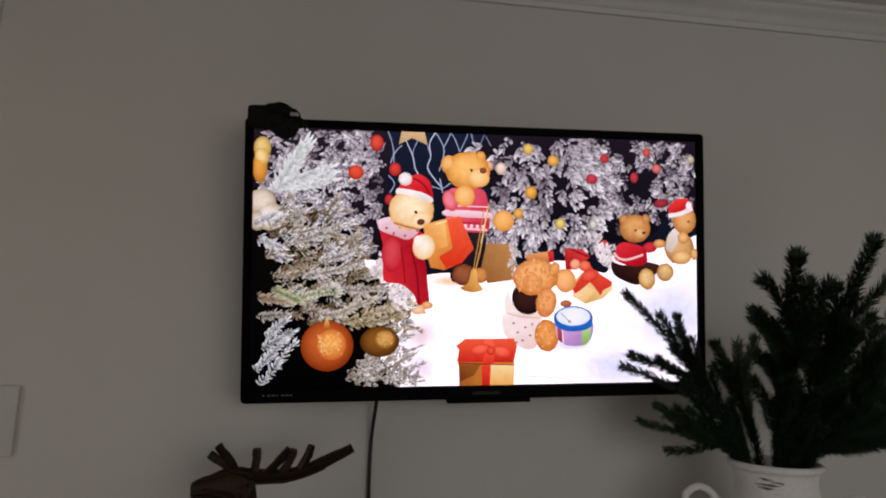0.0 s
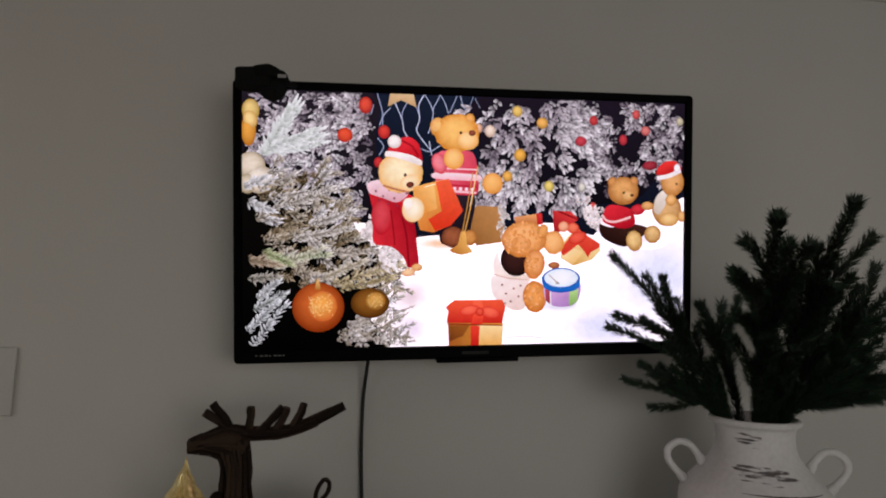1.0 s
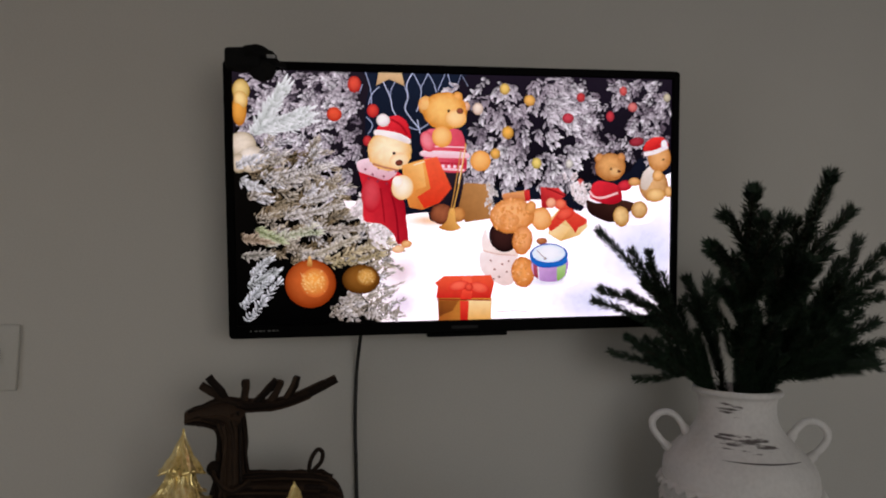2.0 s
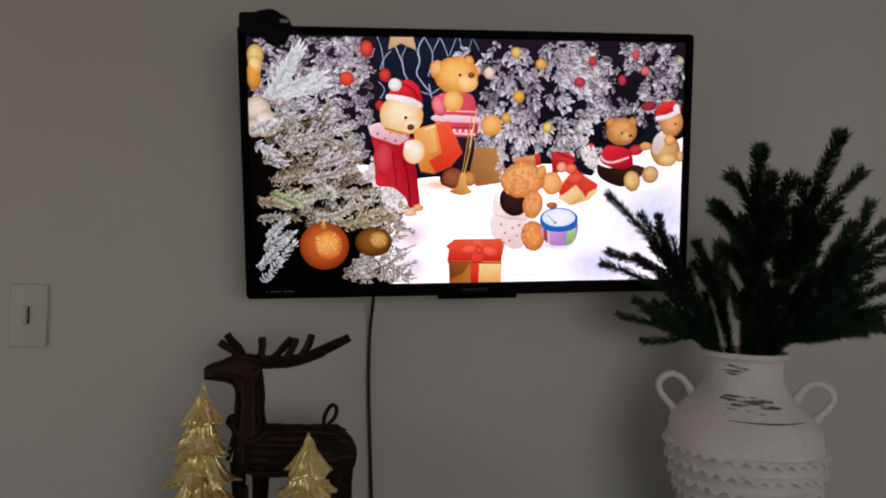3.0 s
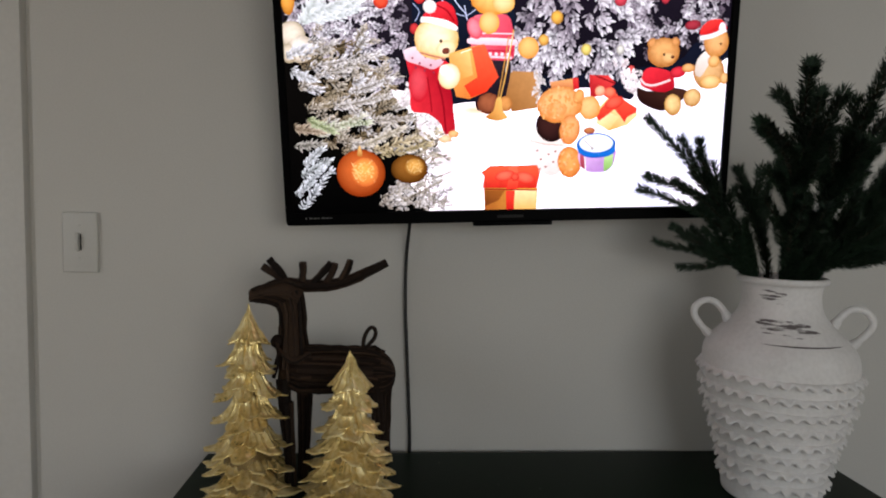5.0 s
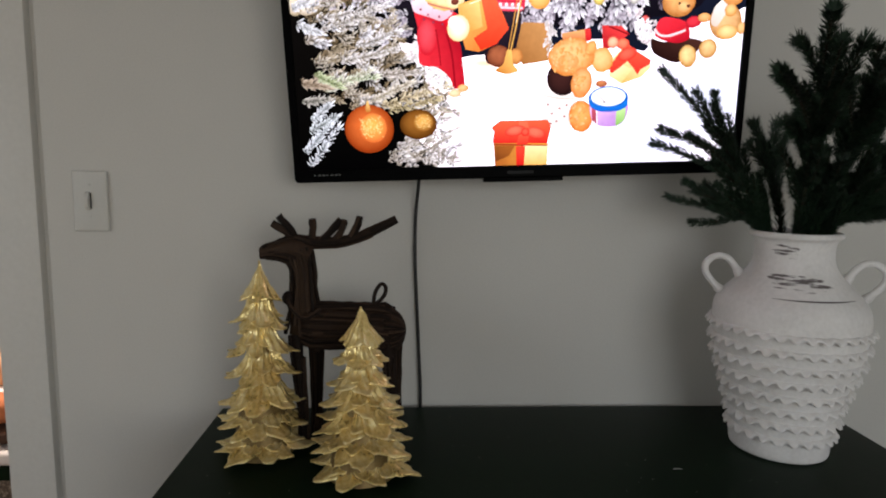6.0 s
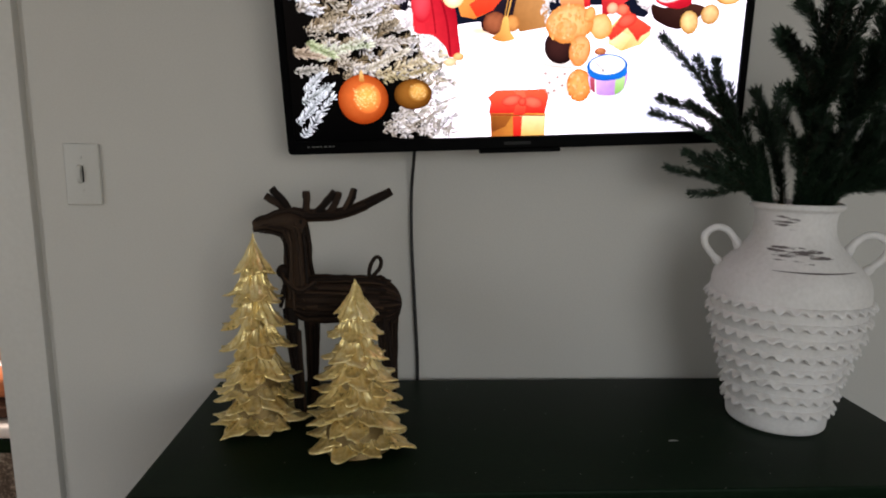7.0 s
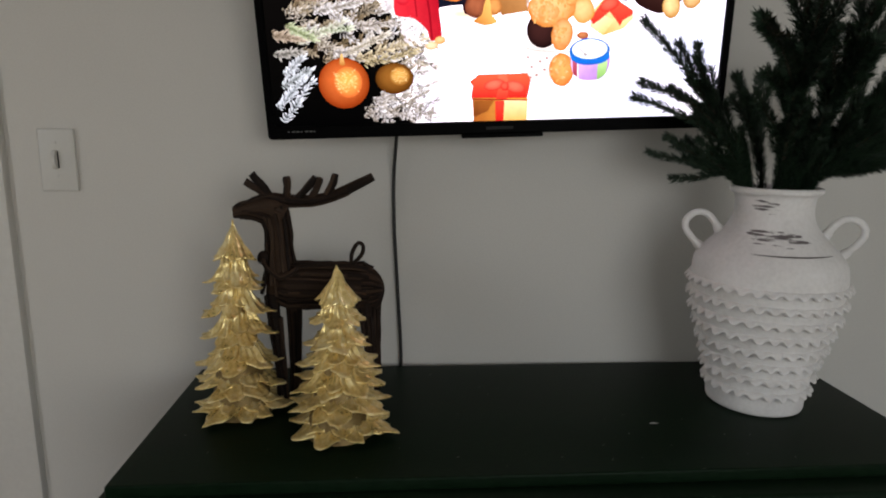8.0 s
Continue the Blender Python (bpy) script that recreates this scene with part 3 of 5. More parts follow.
sp.fill([(-215, -60), (-165, -62), (-140, -105), (-150, -150), (-175, -190), (-205, -190), (-215, -110)], 34, 24, 6, 13, 3.4, EARTH, FROST[1:], (9.0, 11.0), lambda x, y: 15, 50)
sp.twig(-274, -222, 16, 155, 30, 14, 2.4, "5a523e", "e4dacb", 12.4, 36, 6)
sp.twig(-230, -232, 24, 105, 22, 12, 2.4, "504632", "d4c8b4", 12.5, 36, 6)
sp.done("fir_near")
sp = Spray(5)
for k in range(3):
    sp.twig(-414 + 4 * k, 122, 60 + 5 * (k - 1), 112, 34, 28, 6.0, "b0b8b0", "eef2ee", 12.4 + 0.4 * k, 30, -4)
    sp.twig(-400, 130 + 4 * k, 14 + 5 * (k - 1), 100, 32, 24, 6.0, "b4bcb5", "f4f7f4", 13.4 + 0.4 * k, 30, 4)
sp.done("pale_fir")
sp = Spray(6)
sp.fill([(-236, 0), (-190, -8), (-150, -48), (-140, -84), (-182, -92), (-220, -50)], 40, 16, 4, 12, 5.0, ["c8bcb8", "e0d6d2"], ["f0e8e4", "fffaf8"], (11.8, 12.8), lambda x, y: 20, 70)
sp.fill([(212, 40), (262, 30), (270, -20), (236, -20)], 26, 14, 4, 10, 4.0, ["d8c8c4", "c0aeac"], ["f0e8e4", "fffaf8"], (9.5, 10.4), lambda x, y: 60, 60)
sp.fill([(42, 36), (60, 40), (70, -20), (56, -20)], 8, 20, 5, 9, 3.4, ["948a84", "b8aea6"], ["e8e2dc"], (10, 10.6), lambda x, y: 280, 20)
sp.done("fluffy_snow")
shape("night", [(-476, 269), (476, 271), (484, -280), (-466, -281)], "0d0f18", "141826", 90, 1)
shape("net_wall", [(-191, 247), (25, 249), (25, 21), (-189, 41)], "0a0d16", "182030", 90, 2)
shape("snow_floor", [(-286, -15), (-189, -12), (-111, -38), (2, -45), (72, -13), (166, -3), (262, -30), (360, -11), (410, 25), (466, 37), (484, -280), (-241, -265)], "+fffcff", "+fff6f4", 180, 3)
blob("snow_cool", 396, -116, 177, 153.4, "+fff8fb", "dde4f6", 3.2, 0)
blob("snow_cool", 273, -218, 153.4, 82.6, "+fff8fb", "dfe4f8", 3.25, 0)
blob("snow_shine", -32, -114, 112.1, 82.6, "+fffcff", "+ffffff", 3.3, 0)
blob("snow_rose", -128, -150, 58, 44, "+fff6fa", "ead6da", 3.4, 20)
blob("snow_rose", -126, -213, 47.2, 42.5, "+fff6fa", "ecdfee", 3.45, 0)
blob("snow_rose", -66, -45, 70.8, 16.5, "+fff6f4", "f7c89a", 3.5, 0)
blob("snow_shade", 177, -174, 70.8, 16.5, "+fff8fb", "d6d8e8", 3.5, 0)
blob("snow_shade", 335, -22, 82.6, 30.7, "+fff8fb", "d4d3e2", 3.55, -12)
stripe("snow_line", [(66, -236), (107, -234), (142, -238)], 1.6, "d8b8b4", 3.7)
shape("star", [(-173, 224), (-168, 250), (-122, 251), (-116, 224), (-147, 237)], "c09a6a", "d8b888", 90, 6)
stripe("net_light", [(-194, 249), (-186, 225), (-183, 207), (-183, 187)], 1.6, "a8b4d4", 5)
stripe("net_light", [(-200, 227), (-206, 208)], 1.4, "a8b4d4", 5)
stripe("net_light", [(-167, 222), (-181, 207), (-189, 186)], 1.6, "b4c0dc", 5)
stripe("net_light", [(-159, 232), (-145, 200), (-141, 178), (-130, 159)], 1.9, "ccd6ee", 5)
stripe("net_light", [(-135, 233), (-144, 214), (-145, 200)], 1.5, "a8b4d4", 5)
stripe("net_light", [(-100, 251), (-112, 228), (-110, 201), (-116, 180), (-106, 162), (-89, 142)], 1.9, "ccd6ee", 5)
stripe("net_light", [(-100, 251), (-84, 220), (-86, 196), (-93, 173)], 1.7, "b4c0dc", 5)
stripe("net_light", [(-117, 225), (-109, 204)], 1.5, "a8b4d4", 5)
stripe("net_light", [(-68, 252), (-84, 220)], 1.6, "b4c0dc", 5)
stripe("net_light", [(-70, 252), (-60, 235), (-52, 213)], 1.6, "b4c0dc", 5)
stripe("net_light", [(-35, 249), (-50, 215)], 1.5, "a8b4d4", 5)
stripe("net_light", [(-29, 253), (-23, 226)], 1.5, "a8b4d4", 5)
stripe("net_light", [(-108, 143), (-89, 138), (-69, 150)], 1.6, "b4c0dc", 5)
stripe("net_light", [(-91, 158), (-86, 130)], 1.7, "ccd6ee", 5)
stripe("net_light", [(-193, 162), (-181, 146), (-190, 128)], 1.5, "a8b4d4", 5)
stripe("net_light", [(-30, 251), (-23, 231), (-15, 216)], 1.5, "8c94ac", 5)
stripe("net_light", [(-2, 249), (-14, 217)], 1.5, "8c94ac", 5)
stripe("net_light", [(1, 246), (12, 226)], 1.5, "8c94ac", 5)
shape("carton", [(-7, 25), (56, 25), (59, -13), (51, -42), (0, -44), (-11, -9)], "7d4e26", "b98450", 60, 9)
shape("carton", [(-2, 32), (56, 29), (62, -6), (56, -42), (5, -49), (-10, -6)], "94602e", "c08a50", 45, 9.2)
blob("bauble", 88, 222, 10.5, 11.4, "a8803a", "f2d070", 10.5, 0)
blob("bauble", 140, 200, 11.8, 11.4, "b07c34", "f0b860", 10.5, 0)
blob("bauble", 94, 134, 12.3, 13.2, "a8742c", "f2b850", 10.5, 0)
blob("bauble", 68, 91, 10.5, 11, "b07a30", "ecb458", 10.5, 0)
blob("bauble", 155, 72, 10.5, 11.4, "a08a34", "efd878", 10.5, 0)
blob("bauble", 225, 71, 8.3, 9.7, "8e8a80", "e2dfd0", 10.5, 0)
blob("bauble", 32, 181, 11, 12.3, "c0a088", "f2e2cc", 10.5, 0)
blob("bauble", 8, 186, 7.9, 9.7, "c08860", "eec0a0", 10.5, 0)
blob("bauble", 438, 211, 7.9, 8.8, "8a8468", "cfc8a8", 10.5, 0)
blob("bauble", 249, 208, 9.2, 10.1, "8a1c24", "cc4444", 10.5, 0)
blob("bauble", 341, 223, 8.3, 9.7, "a02c2c", "d8605a", 10.5, 0)
blob("bauble", 362, 190, 10.1, 9.7, "a84040", "dc8078", 10.5, 0)
blob("bauble", 313, 170, 8.8, 11, "80202c", "c83c44", 10.5, 0)
blob("bauble", 222, 165, 12.3, 10.5, "8a1c2a", "cc4450", 10.5, 0)
blob("bauble", 372, 118, 16.7, 9.7, "6a1620", "a83440", 10.5, 8)
blob("bauble", 249, 33, 7.5, 7.5, "a02c2c", "dc5850", 10.5, 0)
blob("bauble", -216, 225, 13.3, 16.3, "a01c1c", "e0523c", 10.5, 0)
blob("bauble", -256, 166, 14.6, 14.2, "b02418", "ea5838", 10.5, 0)
blob("bauble", -180, 174, 11.6, 13.3, "a01c20", "dc4438", 10.5, 0)
blob("bauble", -191, 114, 9, 10.7, "8a1a20", "c83838", 10.5, 0)
blob("gold_ornament", -433, 209, 16.3, 21.5, "a88438", "e8cc80", 10, 0)
blob("gold_ornament", -437, 171, 13.7, 30, "b06c1e", "eca848", 10.1, 0)
blob("gold_ornament", -434, 191, 12.9, 18, "c89440", "f4d890", 10.2, 10)
blob("cream_ornament", -433, 104, 26.6, 25.7, "a89878", "e8dcc4", 10, 0)
blob("cream_ornament", -417, 77, 28.3, 25.7, "b0a084", "efe6d4", 10.1, 20)
blob("cream_ornament", -440, 69, 15.4, 18.9, "9c8c6c", "dccfb4", 10.2, 0)
# bear with the gift
shape("coat", [(-209, 56), (-190, 49), (-155, 38), (-137, 24), (-120, -6), (-115, -48), (-112, -88), (-133, -92), (-142, -71), (-166, -51), (-201, -43), (-201, 16)], "a40f20", "d62a34", 200, 15)
shape("coat_sleeve", [(-155, 40), (-139, 54), (-120, 45), (-116, 27), (-130, 12), (-146, 22)], "b8121e", "e02430", 60, 15.5)
blob("coat_sheen", -185, 7, 19.8, 34.7, "c01a28", "d84850", 15.3, 0)
stripe("coat_fold", [(-146, 12), (-136, -30), (-131, -90)], 4, "8c0c1a", 15.8)
stripe("coat_fold", [(-167, 21), (-162, -16), (-159, -48)], 3, "94101c", 15.8)
blob("bear_foot", -115, -92, 10.9, 7.4, "d88a48", "f4c080", 16, 0)
blob("bear_foot", -132, -102, 12.9, 7.9, "e0a070", "f6d0a0", 16, 10)
shape("collar", [(-212, 73), (-191, 80), (-163, 78), (-138, 67), (-134, 50), (-155, 36), (-181, 44), (-209, 54)], "dca4ac", "f4d8dc", 90, 17)
blob("bear_head", -148, 94, 44.2, 39.5, "eeb460", "fff0c4", 18, 0)
blob("bear_muzzle", -129, 75, 19.7, 16.3, "f6c888", "ffe8bc", 18.6, 20)
stripe("neck_shade", [(-182, 69), (-154, 61), (-130, 57)], 4, "c07a58", 18.4)
shape("santa_hat", [(-174, 135), (-164, 150), (-147, 162), (-130, 165), (-114, 154), (-108, 138), (-106, 118), (-134, 129), (-159, 134)], "b4101c", "e8303a", 120, 20)
stripe("hat_fold", [(-147, 158), (-126, 147), (-112, 127)], 3, "9c0c18", 20.4)
shape("hat_brim", [(-176, 136), (-155, 135), (-126, 129), (-106, 118), (-108, 109), (-134, 117), (-163, 125), (-178, 126)], "e8dcd4", "fffaf4", 90, 21)
blob("hat_bobble", -160, 155, 13.3, 12.9, "d8ccc4", "fffaf4", 22, 0)
blob("bear_eye", -139, 90, 3, 3.4, "201410", "3a2820", 22, 0)
blob("bear_nose", -129, 71, 7.7, 6, "4a2018", "7a3c2c", 22, 10)
shape("gift_held", [(-123, 66), (-89, 76), (-53, 84), (-37, 52), (-23, 20), (-49, -9), (-83, -23), (-109, -18), (-120, 19)], "d0702a", "f6b058", 120, 20)
shape("gift_ribbon", [(-78, 77), (-52, 84), (-23, 20), (-48, -9), (-79, -20), (-93, 3), (-66, 20)], "d83018", "f4603a", 90, 21)
shape("gift_face", [(-120, 64), (-82, 74), (-75, 24), (-102, 15), (-118, 28)], "e8923a", "fcc878", 45, 21.2)
stripe("gift_glint", [(-100, 67), (-78, 74)], 2, "fff0c8", 21.6)
blob("bear_paw", -123, 22, 21.8, 24.8, "f0c888", "fff6dc", 24, -10)
blob("bear_paw", -132, 33, 10.9, 11.9, "fbeacc", "fffcf0", 24.3, 0)
# bear with the horn
shape("trousers", [(-73, 56), (0, 52), (-7, -13), (-18, -47), (-66, -45), (-71, -2)], "100c14", "2a2028", 90, 12)
blob("bear_foot", -43, -32, 23.6, 21.2, "5a2818", "a05a38", 13, 0)
blob("bear_foot", -9, -33, 14.2, 15.3, "a0602c", "dc9850", 13, 0)
stripe("horn_slide", [(-53, 52), (-37, 9)], 2, "c8ccd8", 14)
shape("jumper", [(-78, 121), (-67, 139), (-10, 140), (4, 120), (9, 72), (0, 52), (-66, 58), (-80, 87)], "cc2c44", "ee6878", 150, 15)
shape("jumper_band", [(-79, 96), (7, 93), (8, 81), (-79, 84)], "f0b4bc", "fce4e6", 90, 15.4)
stripe("jumper_band", [(-77, 105), (7, 103)], 2.2, "fbd8dc", 15.5)
stripe("jumper_band", [(-75, 73), (7, 69)], 3.5, "c02038", 15.5)
stripe("jumper_band", [(-71, 61), (4, 57)], 4.5, "f6c8cc", 15.6)
blob("jumper_arm", -71, 114, 14.2, 21.2, "d84050", "f48c94", 15.8, 20)
blob("bear_head", -35, 175, 44.8, 37.8, "d8862c", "ffc870", 16, 0)
blob("bear_ear", -74, 186, 15.3, 18.9, "d08838", "f8c478", 15.9, 0)
blob("bear_ear", -10, 203, 10.6, 11.8, "cc8434", "f0b060", 15.9, 0)
blob("bear_muzzle", -14, 161, 22.4, 18.9, "eca850", "ffd898", 16.6, 0)
blob("bear_eye", -28, 176, 2.9, 2.9, "2a1810", "3a2418", 17, 0)
blob("bear_nose", -5, 176, 7.1, 5.9, "6a3020", "94503a", 17, 0)
blob("bear_paw", -42, 124, 20.1, 21.2, "e89840", "ffcc80", 18, 0)
blob("bear_paw", 37, 76, 21.2, 21.2, "e0903c", "fcc070", 18, 0)
stripe("horn_tube", [(7, 111), (-7, 32), (-23, -36)], 2.4, "e0a850", 19)
stripe("horn_tube", [(-3, 98), (-14, 32), (-27, -36)], 2, "c88c40", 19)
stripe("horn_glint", [(4, 98), (-9, 30)], 1.2, "fff0c4", 19.3)
shape("horn_bell", [(-27, -22), (-18, -22), (-14, -47), (-4, -61), (-27, -67), (-50, -59), (-34, -47)], "b8702a", "f0b860", 40, 19)
# gifts under the tree
shape("gift_far", [(82, 9), (136, 17), (139, -5), (116, -13), (86, -6)], "b85428", "eca868", 90, 12)
shape("gift_far_ribbon", [(128, 17), (140, 17), (142, -5), (131, -6)], "b81820", "dc3a34", 90, 12.3)
shape("gift_red", [(163, 23), (202, 21), (218, 6), (186, -19), (166, -23)], "a0141e", "d83a38", 60, 12.5)
stripe("gift_red_edge", [(176, 21), (217, 5)], 3, "7a0c14", 12.7)
shape("gift_gold", [(186, -41), (208, -17), (263, -48), (266, -59), (247, -78), (207, -90), (180, -74)], "d8a048", "fce0a0", 60, 13)
shape("gift_gold_side", [(191, -45), (227, -62), (207, -89), (181, -73)], "f0c070", "ffe8b4", 120, 13.2)
shape("gift_ribbon", [(178, -59), (201, -29), (217, -12), (227, -22), (265, -45), (263, -53), (245, -62), (239, -73), (229, -59), (217, -46), (201, -59), (186, -69)], "cc2820", "f0583c", 90, 13.4)
blob("gift_bow", 206, -13, 13.1, 11, "d83828", "f4805c", 13.6, 0)
blob("gift_bow", 216, -33, 20.1, 12.1, "d02c20", "f06048", 13.7, 20)
blob("gift_bow", 186, -10, 11, 11, "d87050", "f8b890", 13.8, 0)
# bear in the red vest
shape("trousers", [(263, -4), (289, -11), (338, -4), (367, -11), (359, -28), (333, -46), (315, -51), (289, -43), (267, -29)], "200e0c", "40241c", 60, 13)
shape("vest", [(270, 11), (275, 28), (289, 36), (320, 31), (336, 21), (340, -4), (320, -13), (294, -10), (271, 0)], "a80f20", "e02c38", 110, 15)
stripe("vest_trim", [(268, 15), (279, 3), (299, 1), (331, 11)], 4.5, "f4c8c4", 15.3)
blob("sleeve", 346, 26, 16.1, 11, "a01020", "d83440", 15.2, 10)
blob("bear_paw", 367, 34, 13.1, 9, "b87838", "e8b070", 15.6, 0)
blob("bear_head", 314, 65, 33.3, 29, "a8662c", "e4a864", 16, 0)
blob("bear_ear", 290, 82, 10.5, 11.4, "a0602c", "d89858", 15.9, 0)
blob("bear_ear", 337, 84, 9.7, 10.5, "a0602c", "d89858", 15.9, 0)
blob("bear_muzzle", 324, 55, 14.1, 11, "c88848", "e8b878", 16.6, 0)
blob("bear_eye", 315, 61, 2.5, 2.5, "2a1810", "3a2418", 17, 0)
blob("bear_nose", 333, 56, 4, 3, "4a2818", "6a3c28", 17, 0)
blob("bear_foot", 339, -39, 17.6, 21.6, "b07830", "f0cc88", 16, 10)
blob("bear_foot", 379, -25, 18.1, 18.6, "a8702c", "e8c080", 16, -10)
# bear at the edge
blob("bear_body", 411, 25, 33.1, 33.1, "a87038", "e0b074", 13, 0)
shape("white_vest", [(381, 24), (386, 52), (405, 70), (418, 67), (410, 42), (394, 17)], "c8b8a4", "f4ece0", 60, 13.5)
blob("bear_head", 422, 84, 25.4, 29.8, "b87430", "eab070", 15, 0)
shape("santa_hat", [(387, 99), (390, 114), (406, 127), (429, 128), (440, 117), (441, 108), (413, 100)], "b8141c", "f03a34", 110, 17)
stripe("hat_brim", [(387, 92), (413, 97), (440, 109)], 9, "f4ece8", 18)
blob("hat_bobble", 432, 113, 7, 9.7, "d8d4dc", "fffafa", 18.4, 0)
blob("bear_eye", 431, 81, 2.2, 2.2, "2a1810", "3a2418", 18, 0)
blob("bear_paw", 419, 47, 12.1, 12.1, "c08038", "f0bc78", 16, 0)
blob("bear_paw", 415, 6, 21.1, 14.1, "c88c40", "f4cc88", 16, 0)
blob("bear_paw", 443, 13, 8, 12.1, "b87c38", "e8b878", 16, 0)
# crouching bear and drum
shape("bear_body", [(48, -60), (57, -87), (111, -108), (114, -122), (76, -119), (44, -109), (39, -86)], "f0d8c8", "fff4ec", 120, 14)
shape("skirt", [(37, -110), (76, -118), (112, -120), (111, -150), (104, -176), (82, -180), (54, -165), (37, -145)], "ecd0c4", "fff2ec", 120, 14.3)
stripe("skirt_fold", [(41, -107), (73, -115), (110, -118)], 2.5, "e0bcae", 14.5)
blob("vest_dark", 86, -78, 31.1, 33.1, "180c0c", "3a1e1a", 15, 25)
blob("bear_head", 103, -36, 46.7, 36.2, "cc7830", "ffbc78", 16, 5)
blob("bear_curl", 97, -45, 21.1, 16.1, "dc8c48", "f0a868", 16.5, 0)
blob("bear_ear", 142, -20, 11, 15.1, "c87a38", "eca860", 16.2, -20)
blob("bear_hand", 165, -43, 22.1, 24.1, "dc8a3c", "fcc07c", 15.8, 15)
blob("bear_arm", 125, -87, 21.1, 30.1, "cc7430", "f8b070", 17, -8)
blob("bear_foot", 126, -153, 25.1, 32.1, "c46c28", "f4a458", 18, 5)
blob("bear_hand", 166, -89, 12.1, 7, "8a4024", "c07848", 18.5, 0)
shape("drum_side", [(148, -129), (220, -126), (218, -161), (205, -173), (181, -177), (161, -174), (149, -160)], "a878b8", "dcb4e0", 120, 19)
shape("drum_green", [(200, -141), (217, -137), (216, -161), (205, -170), (199, -172)], "7cb050", "b8dc90", 90, 19.3)
shape("drum_red", [(148, -136), (158, -144), (159, -172), (150, -162)], "8c2c3c", "b85060", 90, 19.3)
stripe("drum_foot", [(149, -163), (163, -173), (183, -176), (206, -173), (219, -161)], 3, "eef0f6", 19.6)
stripe("drum_cord", [(158, -141), (160, -172)], 2, "f4f4fa", 19.5)
blob("drum_rim", 181, -118, 41.2, 24.1, "0c50a8", "1c7cd4", 20, 0)
blob("drum_skin", 181, -115, 35.7, 18.6, "dcecf8", "fdffff", 20.8, 0)
shape("drum_rim_front", [(140, -119), (147, -128), (163, -135), (183, -137), (206, -133), (219, -123), (222, -128), (219, -135), (206, -142), (183, -145), (161, -143), (145, -134)], "1058b0", "1c78d0", 90, 21.4)
stripe("drum_stick", [(155, -108), (173, -125)], 2, "b8a898", 21.6)
blob("drum_stick_end", 173, -125, 3.5, 3, "8a8078", "b8b0a8", 21.7, 0)
# front gift
shape("gift_front", [(-53, -203), (60, -206), (58, -252), (-51, -251)], "9c5420", "e09a3c", 20, 15)
shape("gift_front_light", [(7, -208), (59, -210), (57, -251), (5, -250)], "e8ac58", "fcdc9c", 90, 15.3)
shape("gift_front_dark", [(-50, -209), (-9, -209), (-22, -230), (-42, -238), (-50, -242)], "6a3414", "9c5820", 60, 15.3)
shape("gift_lid", [(-40, -158), (58, -158), (65, -173), (58, -206), (-56, -203), (-52, -180), (-58, -172)], "c8201c", "f45a38", 90, 16)
stripe("gift_lid_edge", [(-55, -206), (59, -210)], 2.5, "8c2414", 16.4)
shape("gift_lid_ribbon", [(-2, -158), (16, -158), (21, -181), (17, -207), (-6, -207), (0, -181)], "e43424", "ff6a48", 90, 16.6)
shape("gift_ribbon", [(-7, -210), (12, -210), (10, -251), (-6, -251)], "c42018", "e8402c", 90, 17)
blob("gift_bow", -9, -179, 21.2, 10.6, "d82c20", "fa6c50", 18, 10)
blob("gift_bow", 33, -184, 21.2, 11.8, "d82c20", "fa6c50", 18.1, -14)
blob("gift_bow", 12, -182, 8.3, 8.3, "c02018", "f05840", 18.3, 0)
# the large baubles
blob("bauble_large", -307, -169, 49.6, 48.1, "84300c", "c8622a", 15, 0)
blob("bauble_large_glow", -299, -167, 27.8, 29.7, "c8622a", "f0a44c", 15.8, 0)
shape("bauble_cap", [(-313, -133), (-310, -115), (-306, -115), (-303, -134)], "a86828", "f0c070", 90, 16.4)
blob("bauble_small", -207, -162, 37.7, 29.7, "4a2808", "8a5820", 15, 0)
blob("bauble_small_glow", -197, -158, 19.8, 17.8, "8a5820", "d8a04c", 15.8, 0)
# glitter on the large baubles and curls in the fur
sp = Spray(7)
for poly, n, low, high in (([(-325, -146), (-280, -147), (-279, -185), (-320, -185)], 120, "e89a3c", "ffe6a0"), ([(-212, -145), (-184, -145), (-184, -168), (-211, -172)], 60, "b88438", "f2d08a")):
    for _ in range(n):
        x, y = sp.rng.uniform(poly[0][0], poly[1][0]), sp.rng.uniform(poly[2][1], poly[0][1])
        if inside(x, y, poly):
            sp.finger(x, y, sp.rng.uniform(0, 6.3), sp.rng.uniform(2, 5), 1.7, tone(low), tone(high), 16.6)
sp.done("glitter")
sp = Spray(8)
for cx, cy, rx, ry, n, z in ((98, -37, 42, 32, 60, 17.0), (119, -85, 16, 24, 22, 18.0), (120, -150, 18, 24, 22, 19.0)):
    for _ in range(n):
        t, f = sp.rng.uniform(0, 6.3), sp.rng.random() ** 0.5 * 0.92
        sp.finger(cx + rx * f * math.cos(t), cy + ry * f * math.sin(t), sp.rng.uniform(0, 6.3), sp.rng.uniform(6, 11), 5.0, tone(sp.rng.choice(["dc8c48", "e89a54"])), tone(sp.rng.choice(["f4ac64", "fcbc80", "e09048"])), z)
sp.done("curled_fur")
